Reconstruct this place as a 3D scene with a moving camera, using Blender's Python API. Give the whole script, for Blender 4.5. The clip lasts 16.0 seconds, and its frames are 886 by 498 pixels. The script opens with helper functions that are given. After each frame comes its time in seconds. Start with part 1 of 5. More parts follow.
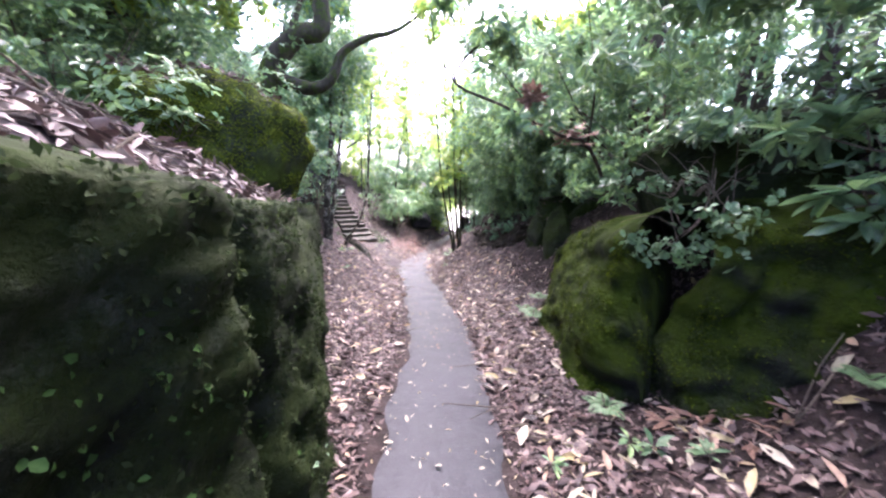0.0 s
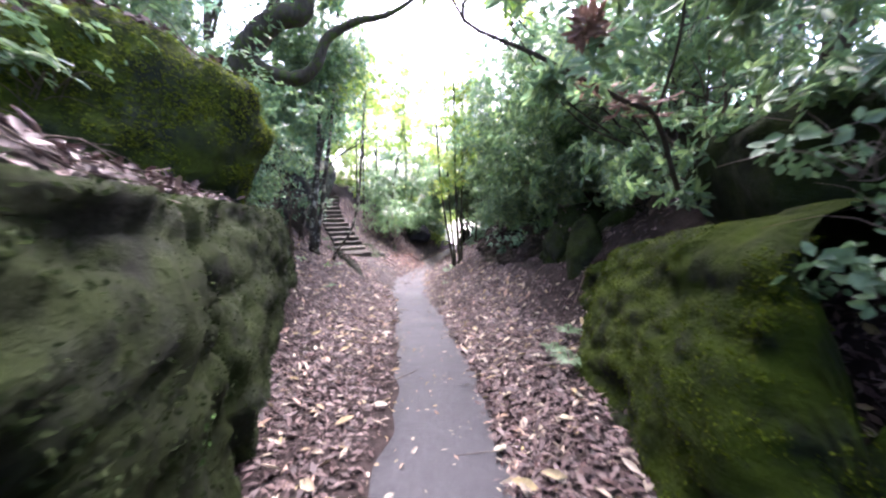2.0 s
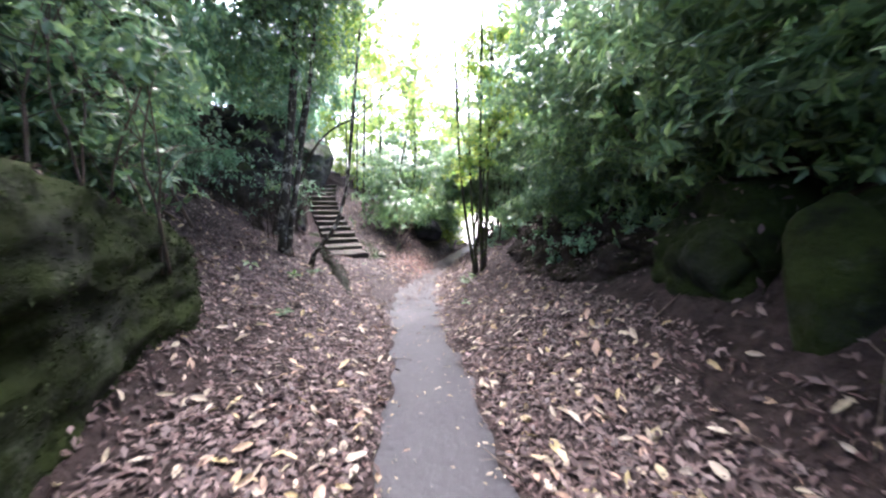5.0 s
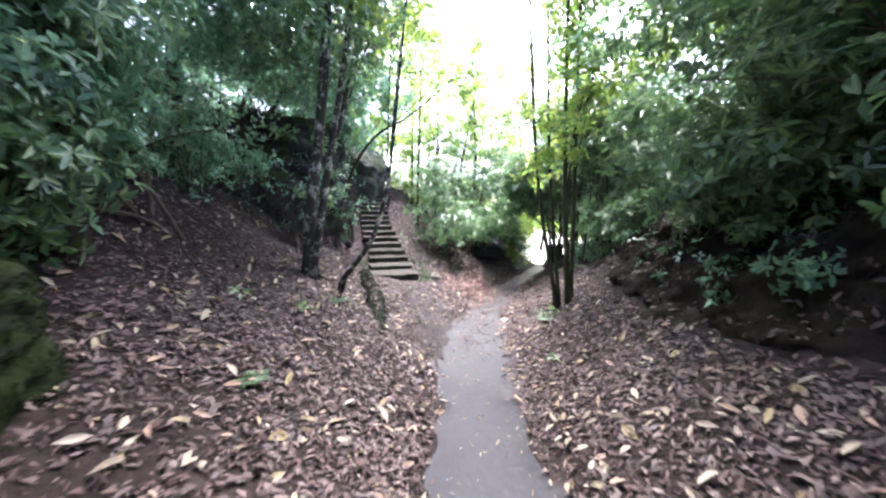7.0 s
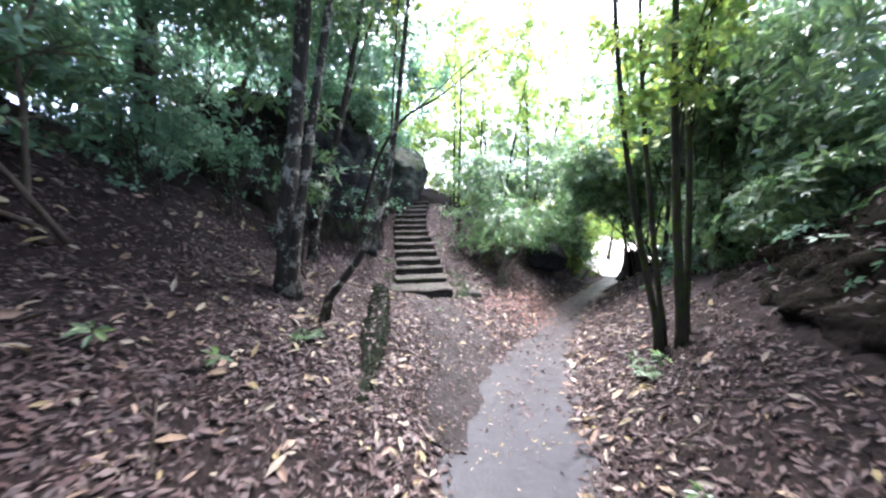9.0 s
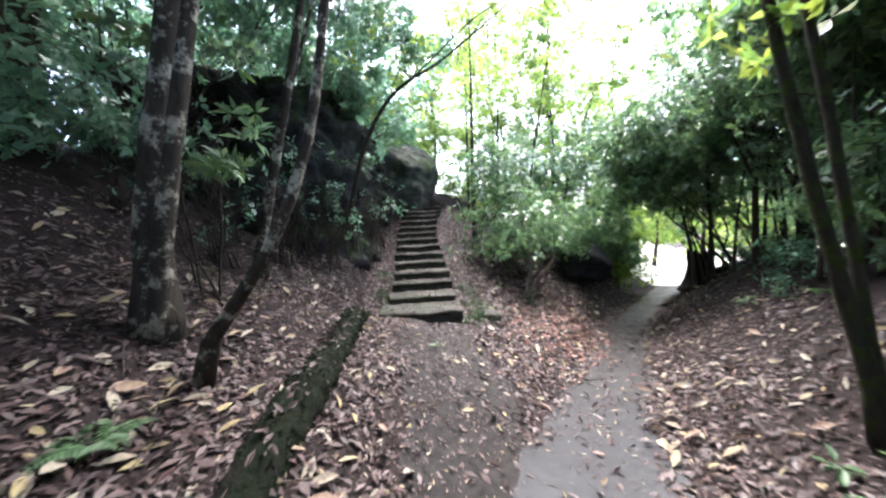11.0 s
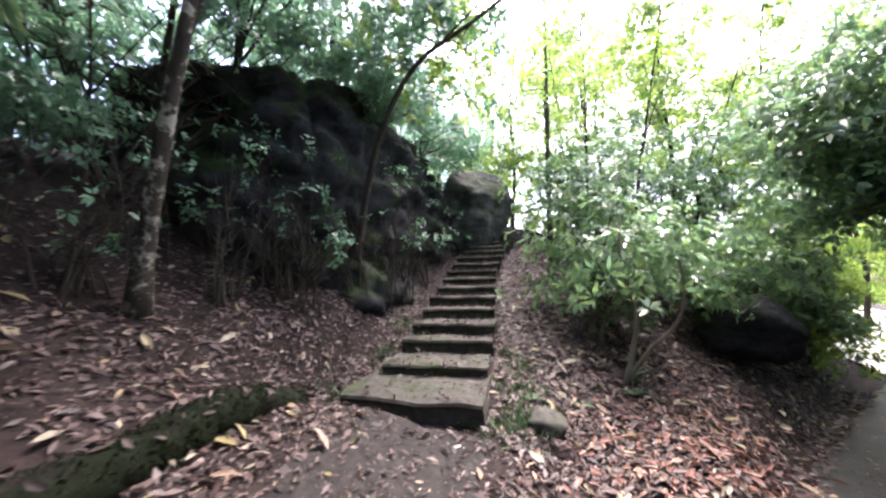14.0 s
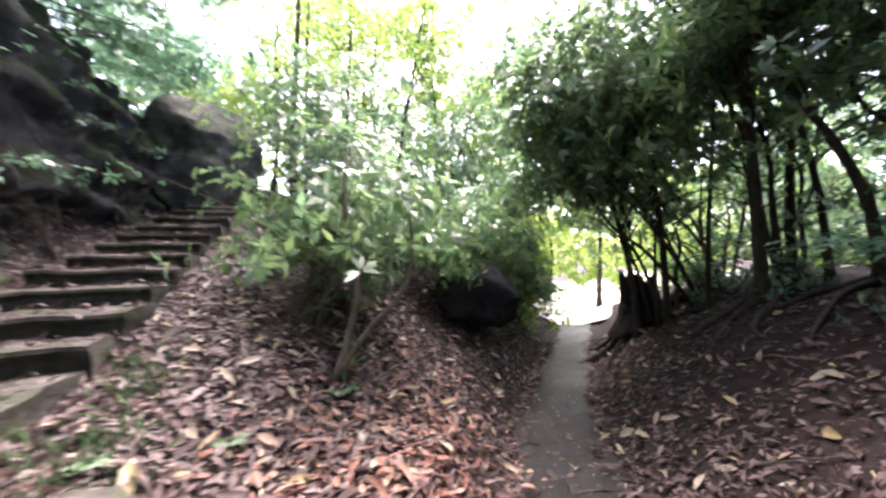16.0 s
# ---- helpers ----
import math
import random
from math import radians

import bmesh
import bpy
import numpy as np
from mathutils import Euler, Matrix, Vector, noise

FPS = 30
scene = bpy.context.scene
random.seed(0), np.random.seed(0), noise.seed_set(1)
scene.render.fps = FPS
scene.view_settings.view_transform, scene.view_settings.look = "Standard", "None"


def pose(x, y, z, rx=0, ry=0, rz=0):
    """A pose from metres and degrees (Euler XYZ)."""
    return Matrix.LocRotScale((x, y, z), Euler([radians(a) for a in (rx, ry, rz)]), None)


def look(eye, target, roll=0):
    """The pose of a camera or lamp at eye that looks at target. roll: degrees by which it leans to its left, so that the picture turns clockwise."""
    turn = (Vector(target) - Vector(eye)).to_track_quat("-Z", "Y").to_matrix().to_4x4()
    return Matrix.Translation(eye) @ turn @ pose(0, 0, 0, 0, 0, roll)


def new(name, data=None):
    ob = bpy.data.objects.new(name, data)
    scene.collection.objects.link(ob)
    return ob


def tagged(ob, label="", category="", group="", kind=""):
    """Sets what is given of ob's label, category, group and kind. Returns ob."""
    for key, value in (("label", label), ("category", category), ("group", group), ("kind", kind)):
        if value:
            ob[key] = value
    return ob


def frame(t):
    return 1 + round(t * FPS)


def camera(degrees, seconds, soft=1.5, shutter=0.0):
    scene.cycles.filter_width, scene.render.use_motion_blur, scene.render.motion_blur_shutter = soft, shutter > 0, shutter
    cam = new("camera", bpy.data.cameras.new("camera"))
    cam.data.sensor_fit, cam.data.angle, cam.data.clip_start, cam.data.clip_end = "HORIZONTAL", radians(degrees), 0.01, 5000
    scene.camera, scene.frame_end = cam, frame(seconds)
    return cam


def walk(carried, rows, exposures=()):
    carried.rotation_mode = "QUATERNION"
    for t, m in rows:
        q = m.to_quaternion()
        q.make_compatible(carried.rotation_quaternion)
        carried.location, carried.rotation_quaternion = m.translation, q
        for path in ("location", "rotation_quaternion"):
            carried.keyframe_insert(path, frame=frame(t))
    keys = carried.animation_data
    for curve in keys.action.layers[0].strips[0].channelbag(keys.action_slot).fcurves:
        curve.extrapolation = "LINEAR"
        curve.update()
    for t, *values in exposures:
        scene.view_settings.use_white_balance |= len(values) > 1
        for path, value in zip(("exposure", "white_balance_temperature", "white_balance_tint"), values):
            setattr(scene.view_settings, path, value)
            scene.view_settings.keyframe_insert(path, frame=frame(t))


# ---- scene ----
cam = camera(105.8, 16.0, soft=2.3, shutter=0.5)
METRES, EYE, TILT, LEAN, TURN = 14.0, 1.35, -11.0, 0.0, 0.0
ROWS = [
    (0.0, 0.0, 0.0, 0.0, -0.0, 0.0, -0.0),
    (0.5, 0.0001, 0.0084, 0.0001, 2.02, 0.85, -0.69),
    (1.0, -0.002, 0.0294, -0.0002, 0.32, 1.2, -0.44),
    (1.5, -0.002, 0.0538, 0.0014, 0.19, 1.52, -0.05),
    (2.0, -0.0009, 0.0816, 0.0039, -0.15, 2.33, -0.16),
    (2.5, -0.0019, 0.1127, 0.0058, -0.38, 2.22, 0.1),
    (3.0, -0.0007, 0.1461, 0.0066, 0.8, 1.04, -0.47),
    (3.5, -0.0042, 0.1796, 0.0093, 0.45, 1.7, -1.51),
    (6.0, -0.0263, 0.3509, 0.0263, 3.4, 1.98, -0.98),
    (6.5, -0.0302, 0.3866, 0.0274, 9.89, 3.49, -0.87),
    (7.0, -0.0345, 0.4213, 0.0305, 11.1, 4.66, -2.67),
    (7.5, -0.0362, 0.4557, 0.0327, 12.08, 5.16, -2.67),
    (8.0, -0.0393, 0.4912, 0.0354, 13.6, 4.47, -2.86),
    (8.5, -0.0417, 0.5265, 0.0384, 15.0, 5.23, -1.64),
    (9.0, -0.0446, 0.5626, 0.0411, 20.18, 5.81, -3.2),
    (9.5, -0.0507, 0.5972, 0.0426, 18.99, 5.55, -1.72),
    (12.0, -0.079, 0.7549, 0.0524, 32.44, 10.47, -4.54),
    (12.5, -0.0828, 0.7849, 0.0558, 35.4, 11.11, -6.59),
    (13.0, -0.0878, 0.8142, 0.0578, 34.67, 12.17, -6.98),
    (13.5, -0.0906, 0.8415, 0.061, 40.0, 15.06, -8.25),
    (14.0, -0.0917, 0.8686, 0.0658, 40.6, 15.14, -6.43),
    (14.5, -0.0957, 0.8965, 0.0688, 39.27, 15.25, -6.19),
    (15.0, -0.0954, 0.9252, 0.0712, 38.65, 16.73, -7.23),
    (15.5, -0.0899, 0.9578, 0.0733, 19.8, 16.08, -1.37),
    (16.0, -0.0801, 0.9874, 0.0729, 7.05, 14.24, 0.42),
]
walk(cam, [(t, pose(0, 0, EYE, TILT, LEAN, TURN) @ pose(METRES * x, METRES * y, METRES * z, 90 + pitch, roll, yaw)) for t, x, y, z, yaw, pitch, roll in ROWS],
     [(0, 4.45, 5850, 33), (2, 4.2, 5850, 33), (3.5, 4.05, 5850, 30), (6.5, 4.1, 5800, 22), (9, 3.95, 5650, 20), (12, 3.5, 5950, 14), (14.5, 3.55, 6200, 24), (15.4, 3.5, 6300, 25), (16, 3.9, 6300, 28)])

# ---- light ----
world = bpy.data.worlds.new("sky")
scene.world = world
world.use_nodes = True
wn = world.node_tree.nodes
sky = wn.new("ShaderNodeTexSky")
sky.sky_type = "NISHITA"
sky.sun_disc = False
sky.sun_elevation, sky.sun_rotation = radians(63), radians(-3)
sky.air_density, sky.dust_density = 0.8, 6.0
wn["Background"].inputs["Strength"].default_value = 0.13
world.node_tree.links.new(sky.outputs[0], wn["Background"].inputs["Color"])
sun_data = bpy.data.lights.new("sun", "SUN")
sun_data.energy, sun_data.angle, sun_data.color = 1.6, radians(35), (1.0, 0.96, 0.88)
sun = new("sun", sun_data)
sun.matrix_world = look((-1, 19, 37.5), (0, 0, 0))

rng = np.random.default_rng(7)


# ---- materials ----
class Mat:
    """Small helper that wires one procedural material."""

    def __init__(self, name, rough=0.8, shine=0.14):
        self.m = bpy.data.materials.new(name)
        self.m.use_nodes = True
        self.t = self.m.node_tree
        self.b = self.t.nodes["Principled BSDF"]
        self.b.inputs["Roughness"].default_value = rough
        self.b.inputs["Specular IOR Level"].default_value = shine
        self.pos = self.t.nodes.new("ShaderNodeTexCoord").outputs["Object"]

    def node(self, kind, **inputs):
        n = self.t.nodes.new(kind)
        for k, v in inputs.items():
            n.inputs[k.replace("_", " ")].default_value = v
        return n

    def link(self, a, b):
        self.t.links.new(a, b)

    def noise(self, scale, detail=5, rough=0.6, stretch=None):
        n = self.node("ShaderNodeTexNoise", Scale=scale, Detail=detail, Roughness=rough)
        if stretch:
            mp = self.node("ShaderNodeMapping", Scale=stretch)
            self.link(self.pos, mp.inputs["Vector"])
            self.link(mp.outputs[0], n.inputs["Vector"])
        else:
            self.link(self.pos, n.inputs["Vector"])
        return n.outputs["Fac"]

    def ramp(self, fac, *stops):
        r = self.node("ShaderNodeValToRGB")
        el = r.color_ramp.elements
        while len(el) < len(stops):
            el.new(0.5)
        for e, (p, c) in zip(el, stops):
            e.position, e.color = p, (*c, 1)
        self.link(fac, r.inputs[0])
        return r.outputs[0]

    def mix(self, fac, a, b):
        n = self.t.nodes.new("ShaderNodeMix")
        n.data_type = "RGBA"
        self.link(fac, n.inputs[0])
        self.link(a, n.inputs[6])
        self.link(b, n.inputs[7])
        return n.outputs[2]

    def bump(self, fac, strength=0.5, distance=0.02, chain=None):
        n = self.node("ShaderNodeBump", Strength=strength, Distance=distance)
        self.link(fac, n.inputs["Height"])
        if chain:
            self.link(chain, n.inputs["Normal"])
        return n.outputs[0]

    def done(self, color=None, normal=None, rough=None):
        if color:
            self.link(color, self.b.inputs["Base Color"])
        if normal:
            self.link(normal, self.b.inputs["Normal"])
        if rough:
            self.link(rough, self.b.inputs["Roughness"])
        return self.m


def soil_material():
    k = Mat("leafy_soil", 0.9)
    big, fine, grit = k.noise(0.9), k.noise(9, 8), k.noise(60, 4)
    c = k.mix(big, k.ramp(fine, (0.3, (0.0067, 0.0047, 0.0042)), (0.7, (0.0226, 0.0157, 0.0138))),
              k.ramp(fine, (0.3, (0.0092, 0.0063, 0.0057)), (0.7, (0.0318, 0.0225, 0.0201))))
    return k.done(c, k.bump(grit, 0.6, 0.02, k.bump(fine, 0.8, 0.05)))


def path_material():
    k = Mat("worn_path", 0.75, 0.2)
    big, fine, grit = k.noise(1.3), k.noise(14, 8), k.noise(160, 3)
    c = k.mix(grit, k.ramp(big, (0.35, (0.0126, 0.0135, 0.0156)), (0.65, (0.0223, 0.0230, 0.0261))),
              k.ramp(fine, (0.35, (0.0110, 0.0115, 0.0130)), (0.7, (0.0301, 0.0307, 0.0331))))
    part_xyz = k.node("ShaderNodeSeparateXYZ")
    k.link(k.pos, part_xyz.inputs[0])
    along = k.node("ShaderNodeMath")
    along.operation = "MULTIPLY_ADD"
    along.inputs[1].default_value = 2.5
    k.link(k.noise(1.7, 7, 0.7), along.inputs[0])
    k.link(part_xyz.outputs["Y"], along.inputs[2])
    reach = k.node("ShaderNodeMapRange")
    reach.inputs["From Min"].default_value, reach.inputs["From Max"].default_value = 11.8, 15.0
    k.link(along.outputs[0], reach.inputs["Value"])
    earth = k.ramp(fine, (0.3, (0.0065, 0.0057, 0.0056)), (0.7, (0.0167, 0.0148, 0.0144)))
    c = k.mix(reach.outputs["Result"], c, earth)
    return k.done(c, k.bump(grit, 0.35, 0.006, k.bump(fine, 0.4, 0.02)), k.ramp(big, (0.3, (0.42,) * 3), (0.7, (0.64,) * 3)))


def rock_material(name, moss, mossy=0.5, dark=(0.035, 0.036, 0.032), light=(0.13, 0.13, 0.105)):
    k = Mat(name, 0.9, 0.085)
    layer = k.noise(1.2, 6, 0.65, (1, 1, 3.0))
    fine, patch, grit = k.noise(7, 8, 0.7), k.noise(1.6, 7, 0.7), k.noise(45, 5, 0.7)
    stone = k.ramp(layer, (0.3, dark), (0.75, light))
    green = k.ramp(fine, (0.3, tuple(v * 0.35 for v in moss)), (0.72, moss))
    up = k.node("ShaderNodeSeparateXYZ")
    k.link(k.node("ShaderNodeNewGeometry").outputs["Normal"], up.inputs[0])
    lift = k.node("ShaderNodeMath")
    lift.operation = "MULTIPLY_ADD"
    lift.inputs[1].default_value = 0.16
    k.link(up.outputs["Z"], lift.inputs[0])
    k.link(patch, lift.inputs[2])
    where = k.ramp(lift.outputs[0], (0.62 - 0.34 * mossy, (0, 0, 0)), (0.80 - 0.34 * mossy, (1, 1, 1)))
    c = k.mix(where, stone, green)
    spots = k.noise(3.1, 9, 0.75, (1, 1, 0.8))
    crust = k.ramp(grit, (0.3, tuple(v * 0.9 for v in light)), (0.7, tuple(v * 1.9 for v in light)))
    c = k.mix(k.ramp(spots, (0.56, (0, 0, 0)), (0.68, (0.75, 0.75, 0.75))), c, crust)
    c = k.mix(k.ramp(k.noise(2.3, 8, 0.7), (0.36, (0.8, 0.8, 0.8)), (0.48, (0, 0, 0))), c, k.ramp(fine, (0.3, tuple(v * 0.5 for v in dark)), (0.7, dark)))
    return k.done(c, k.bump(grit, 0.7, 0.012, k.bump(fine, 0.9, 0.05, k.bump(layer, 0.6, 0.08))))


def bark_material(name, low, high, moss=None, bare=0.50):
    k = Mat(name, 0.9)
    streak, patch, fine = k.noise(14, 8, 0.75, (1, 1, 0.25)), k.noise(6.0, 7, 0.7), k.noise(60, 5)
    c = k.ramp(streak, (0.3, low), (0.72, high))
    if moss:
        c = k.mix(k.ramp(patch, (bare, (0, 0, 0)), (bare + 0.07, (1, 1, 1))), c, k.ramp(fine, (0.3, tuple(v * 0.5 for v in moss)), (0.7, moss)))
    return k.done(c, k.bump(fine, 0.7, 0.008, k.bump(streak, 1.0, 0.035)))


def leaf_material(name, colours, rough=0.4, glow=0.45, shine=0.5):
    k = Mat(name, rough, shine)
    pick = k.t.nodes.new("ShaderNodeNewGeometry").outputs["Random Per Island"]
    stops = [((i + 0.5) / len(colours), c) for i, c in enumerate(colours)]
    c = k.ramp(pick, *stops)
    blotch = k.noise(40, 3)
    shade = k.ramp(blotch, (0.3, (0.7, 0.7, 0.7)), (0.7, (1.15, 1.15, 1.1)))
    mul = k.t.nodes.new("ShaderNodeMix")
    mul.data_type, mul.blend_type = "RGBA", "MULTIPLY"
    mul.inputs[0].default_value = 1.0
    k.link(c, mul.inputs[6])
    k.link(shade, mul.inputs[7])
    k.done(mul.outputs[2])
    if glow:
        tr = k.t.nodes.new("ShaderNodeBsdfTranslucent")
        k.link(mul.outputs[2], tr.inputs["Color"])
        mx = k.t.nodes.new("ShaderNodeMixShader")
        mx.inputs[0].default_value = glow
        k.link(k.b.outputs[0], mx.inputs[1])
        k.link(tr.outputs[0], mx.inputs[2])
        k.link(mx.outputs[0], k.t.nodes["Material Output"].inputs["Surface"])
    return k.m


def trodden_material():
    k = Mat("trodden_earth", 0.85)
    big, fine, grit = k.noise(1.6), k.noise(12, 8), k.noise(90, 4)
    c = k.mix(big, k.ramp(fine, (0.3, (0.0105, 0.0089, 0.0083)), (0.7, (0.0232, 0.0200, 0.0185))), k.ramp(fine, (0.3, (0.0129, 0.0109, 0.0101)), (0.7, (0.0293, 0.0251, 0.0232))))
    return k.done(c, k.bump(grit, 0.4, 0.008, k.bump(fine, 0.6, 0.03)))


def stone_step_material():
    k = Mat("worn_step_stone", 0.85)
    big, fine, grit = k.noise(2.5), k.noise(12, 8), k.noise(80, 4)
    c = k.mix(big, k.ramp(fine, (0.3, (0.0267, 0.0251, 0.0220)), (0.7, (0.0749, 0.0714, 0.0641))),
              k.ramp(fine, (0.3, (0.0250, 0.0228, 0.0165)), (0.7, (0.0679, 0.0660, 0.0515))))
    c = k.mix(k.ramp(k.noise(3.4, 7, 0.7), (0.54, (0, 0, 0)), (0.66, (1.6000, 1.6000, 1.6000))), c, k.ramp(fine, (0.3, (0.0125, 0.0203, 0.0078)), (0.7, (0.0406, 0.0562, 0.0218))))
    return k.done(c, k.bump(grit, 0.5, 0.006, k.bump(fine, 0.6, 0.02)))


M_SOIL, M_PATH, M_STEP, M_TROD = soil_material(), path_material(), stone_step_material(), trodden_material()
k_sand = Mat("pale_sand", 0.9)
M_SAND = k_sand.done(k_sand.ramp(k_sand.noise(3, 8), (0.3, (0.42, 0.39, 0.34)), (0.7, (0.6, 0.57, 0.51))), k_sand.bump(k_sand.noise(50), 0.4, 0.01))
M_ROCK_L = rock_material("mossy_dark_rock", (0.0200, 0.0308, 0.0073), 0.84, (0.0075, 0.0084, 0.0077), (0.0340, 0.0408, 0.0291))
M_ROCK_R = rock_material("bright_mossy_rock", (0.0267, 0.0438, 0.0024), 0.68, (0.0061, 0.0073, 0.0061), (0.0158, 0.0171, 0.0134))
M_ROCK_D = rock_material("dark_damp_rock", (0.0400, 0.0640, 0.0220), 0.35, (0.0120, 0.0120, 0.0140), (0.0520, 0.0520, 0.0540))
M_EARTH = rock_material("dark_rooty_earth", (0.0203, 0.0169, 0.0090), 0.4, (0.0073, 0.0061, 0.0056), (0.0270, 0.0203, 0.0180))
M_ROCK_M = rock_material("green_mossy_boulder", (0.0603, 0.0891, 0.0131), 0.78, (0.0104, 0.0131, 0.0104), (0.0367, 0.0432, 0.0315))
M_ROCK_G = rock_material("grey_rock", (0.05, 0.07, 0.03), 0.35, (0.03, 0.031, 0.029), (0.10, 0.10, 0.09))
M_BARK = bark_material("brown_bark", (0.02, 0.017, 0.014), (0.085, 0.072, 0.056))
M_BARK_MOSS = bark_material("mossy_bark", (0.02, 0.018, 0.015), (0.075, 0.065, 0.05), (0.06, 0.085, 0.02))
M_BARK_PALE = bark_material("pale_birch_bark", (0.02, 0.018, 0.015), (0.075, 0.065, 0.05), (0.44, 0.42, 0.34), 0.52)
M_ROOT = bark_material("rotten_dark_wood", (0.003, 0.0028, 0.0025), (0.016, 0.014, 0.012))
M_TWIG = bark_material("twig_bark", (0.05, 0.04, 0.03), (0.16, 0.13, 0.10))
M_RHODO = leaf_material("evergreen_leaf", [(0.0871, 0.1615, 0.0835), (0.1205, 0.2236, 0.1183), (0.1608, 0.2732, 0.1391), (0.1474, 0.2484, 0.0835), (0.2277, 0.3478, 0.1391)], 0.31, 0.5, 0.75)
M_DARKLEAF = leaf_material("dark_evergreen_leaf", [(0.1092, 0.2242, 0.1454), (0.1456, 0.2915, 0.1695), (0.2062, 0.3588, 0.2060)], 0.34, 0.45)
M_LIME = leaf_material("young_bright_leaf", [(0.15, 0.27, 0.06), (0.22, 0.36, 0.09), (0.30, 0.44, 0.10), (0.38, 0.46, 0.08)], 0.4, 0.6)
M_DEAD = leaf_material("dead_brown_leaf", [(0.0324, 0.0222, 0.0209), (0.0476, 0.0312, 0.0293), (0.0634, 0.0432, 0.0405), (0.0890, 0.0613, 0.0575), (0.1473, 0.1105, 0.1005), (0.0535, 0.0339, 0.0313), (0.0391, 0.0264, 0.0249), (0.1127, 0.0802, 0.0737), (0.0705, 0.0416, 0.0379)], 0.5, 0.1, 0.2)
M_PALELEAF = leaf_material("pale_fallen_leaf", [(0.2354, 0.1976, 0.1490), (0.2954, 0.2630, 0.2036), (0.2331, 0.1899, 0.0891), (0.2448, 0.1692, 0.1260)], 0.5, 0.1, 0.2)
M_MOSS = leaf_material("dark_moss", [(0.0153, 0.0246, 0.0090), (0.0211, 0.0331, 0.0122), (0.0277, 0.0399, 0.0153)], 0.85, 0.4, 0.08)
# copy of M_MOSS at a third of its brightness, shade put into the colour
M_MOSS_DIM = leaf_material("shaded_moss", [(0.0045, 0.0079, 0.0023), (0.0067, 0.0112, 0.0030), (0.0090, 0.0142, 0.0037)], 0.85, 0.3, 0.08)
M_MOSS_BRIGHT = leaf_material("bright_moss", [(0.0263, 0.0450, 0.0029), (0.0413, 0.0656, 0.0037), (0.0638, 0.0863, 0.0056)], 0.85, 0.4, 0.08)
# yellow moss far brighter than M_MOSS: sunlight is put into its colour
M_MOSS_SUN = leaf_material("yellow_moss_lit_in_colour", [(0.0800, 0.1120, 0.0096), (0.1200, 0.1600, 0.0160), (0.1600, 0.1920, 0.0224)], 0.85, 0.4, 0.08)
M_IVY = leaf_material("small_creeping_leaf", [(0.0288, 0.0672, 0.0160), (0.0448, 0.0928, 0.0224)], 0.6, 0.2, 0.12)
M_WITHER = leaf_material("withered_leaf", [(0.16, 0.095, 0.07), (0.22, 0.14, 0.105), (0.12, 0.07, 0.05)], 0.6, 0.3, 0.2)
M_FERN = leaf_material("fern_leaf", [(0.06, 0.115, 0.05), (0.08, 0.15, 0.065), (0.11, 0.18, 0.085)], 0.5, 0.35)


# ---- mesh helpers ----
def part(name, bm, material, parent=None, label=""):
    """Links a bmesh (or a ready mesh) as one mesh object, under a parent where one is given."""
    if isinstance(bm, bmesh.types.BMesh):
        me = bpy.data.meshes.new(name)
        bm.to_mesh(me)
        bm.free()
    else:
        me = bm
    if not me.materials:
        me.materials.append(material)
    ob = new(name, me)
    if parent:
        ob.parent = parent
    if label:
        tagged(ob, label)
    return ob


def thing(name, place, label, category, group="", kind=""):
    ob = new(name)
    ob.location = place
    ob.empty_display_size = 0.1
    tagged(ob, label, category, group, kind)
    return ob


def poly_mesh(name, verts, faces, smooth=True):
    me = bpy.data.meshes.new(name)
    me.from_pydata([tuple(v) for v in verts], [], faces)
    if smooth:
        me.shade_smooth()
    me.update()
    return me


def unit(v):
    return v / np.maximum(np.linalg.norm(v, axis=-1, keepdims=True), 1e-9)


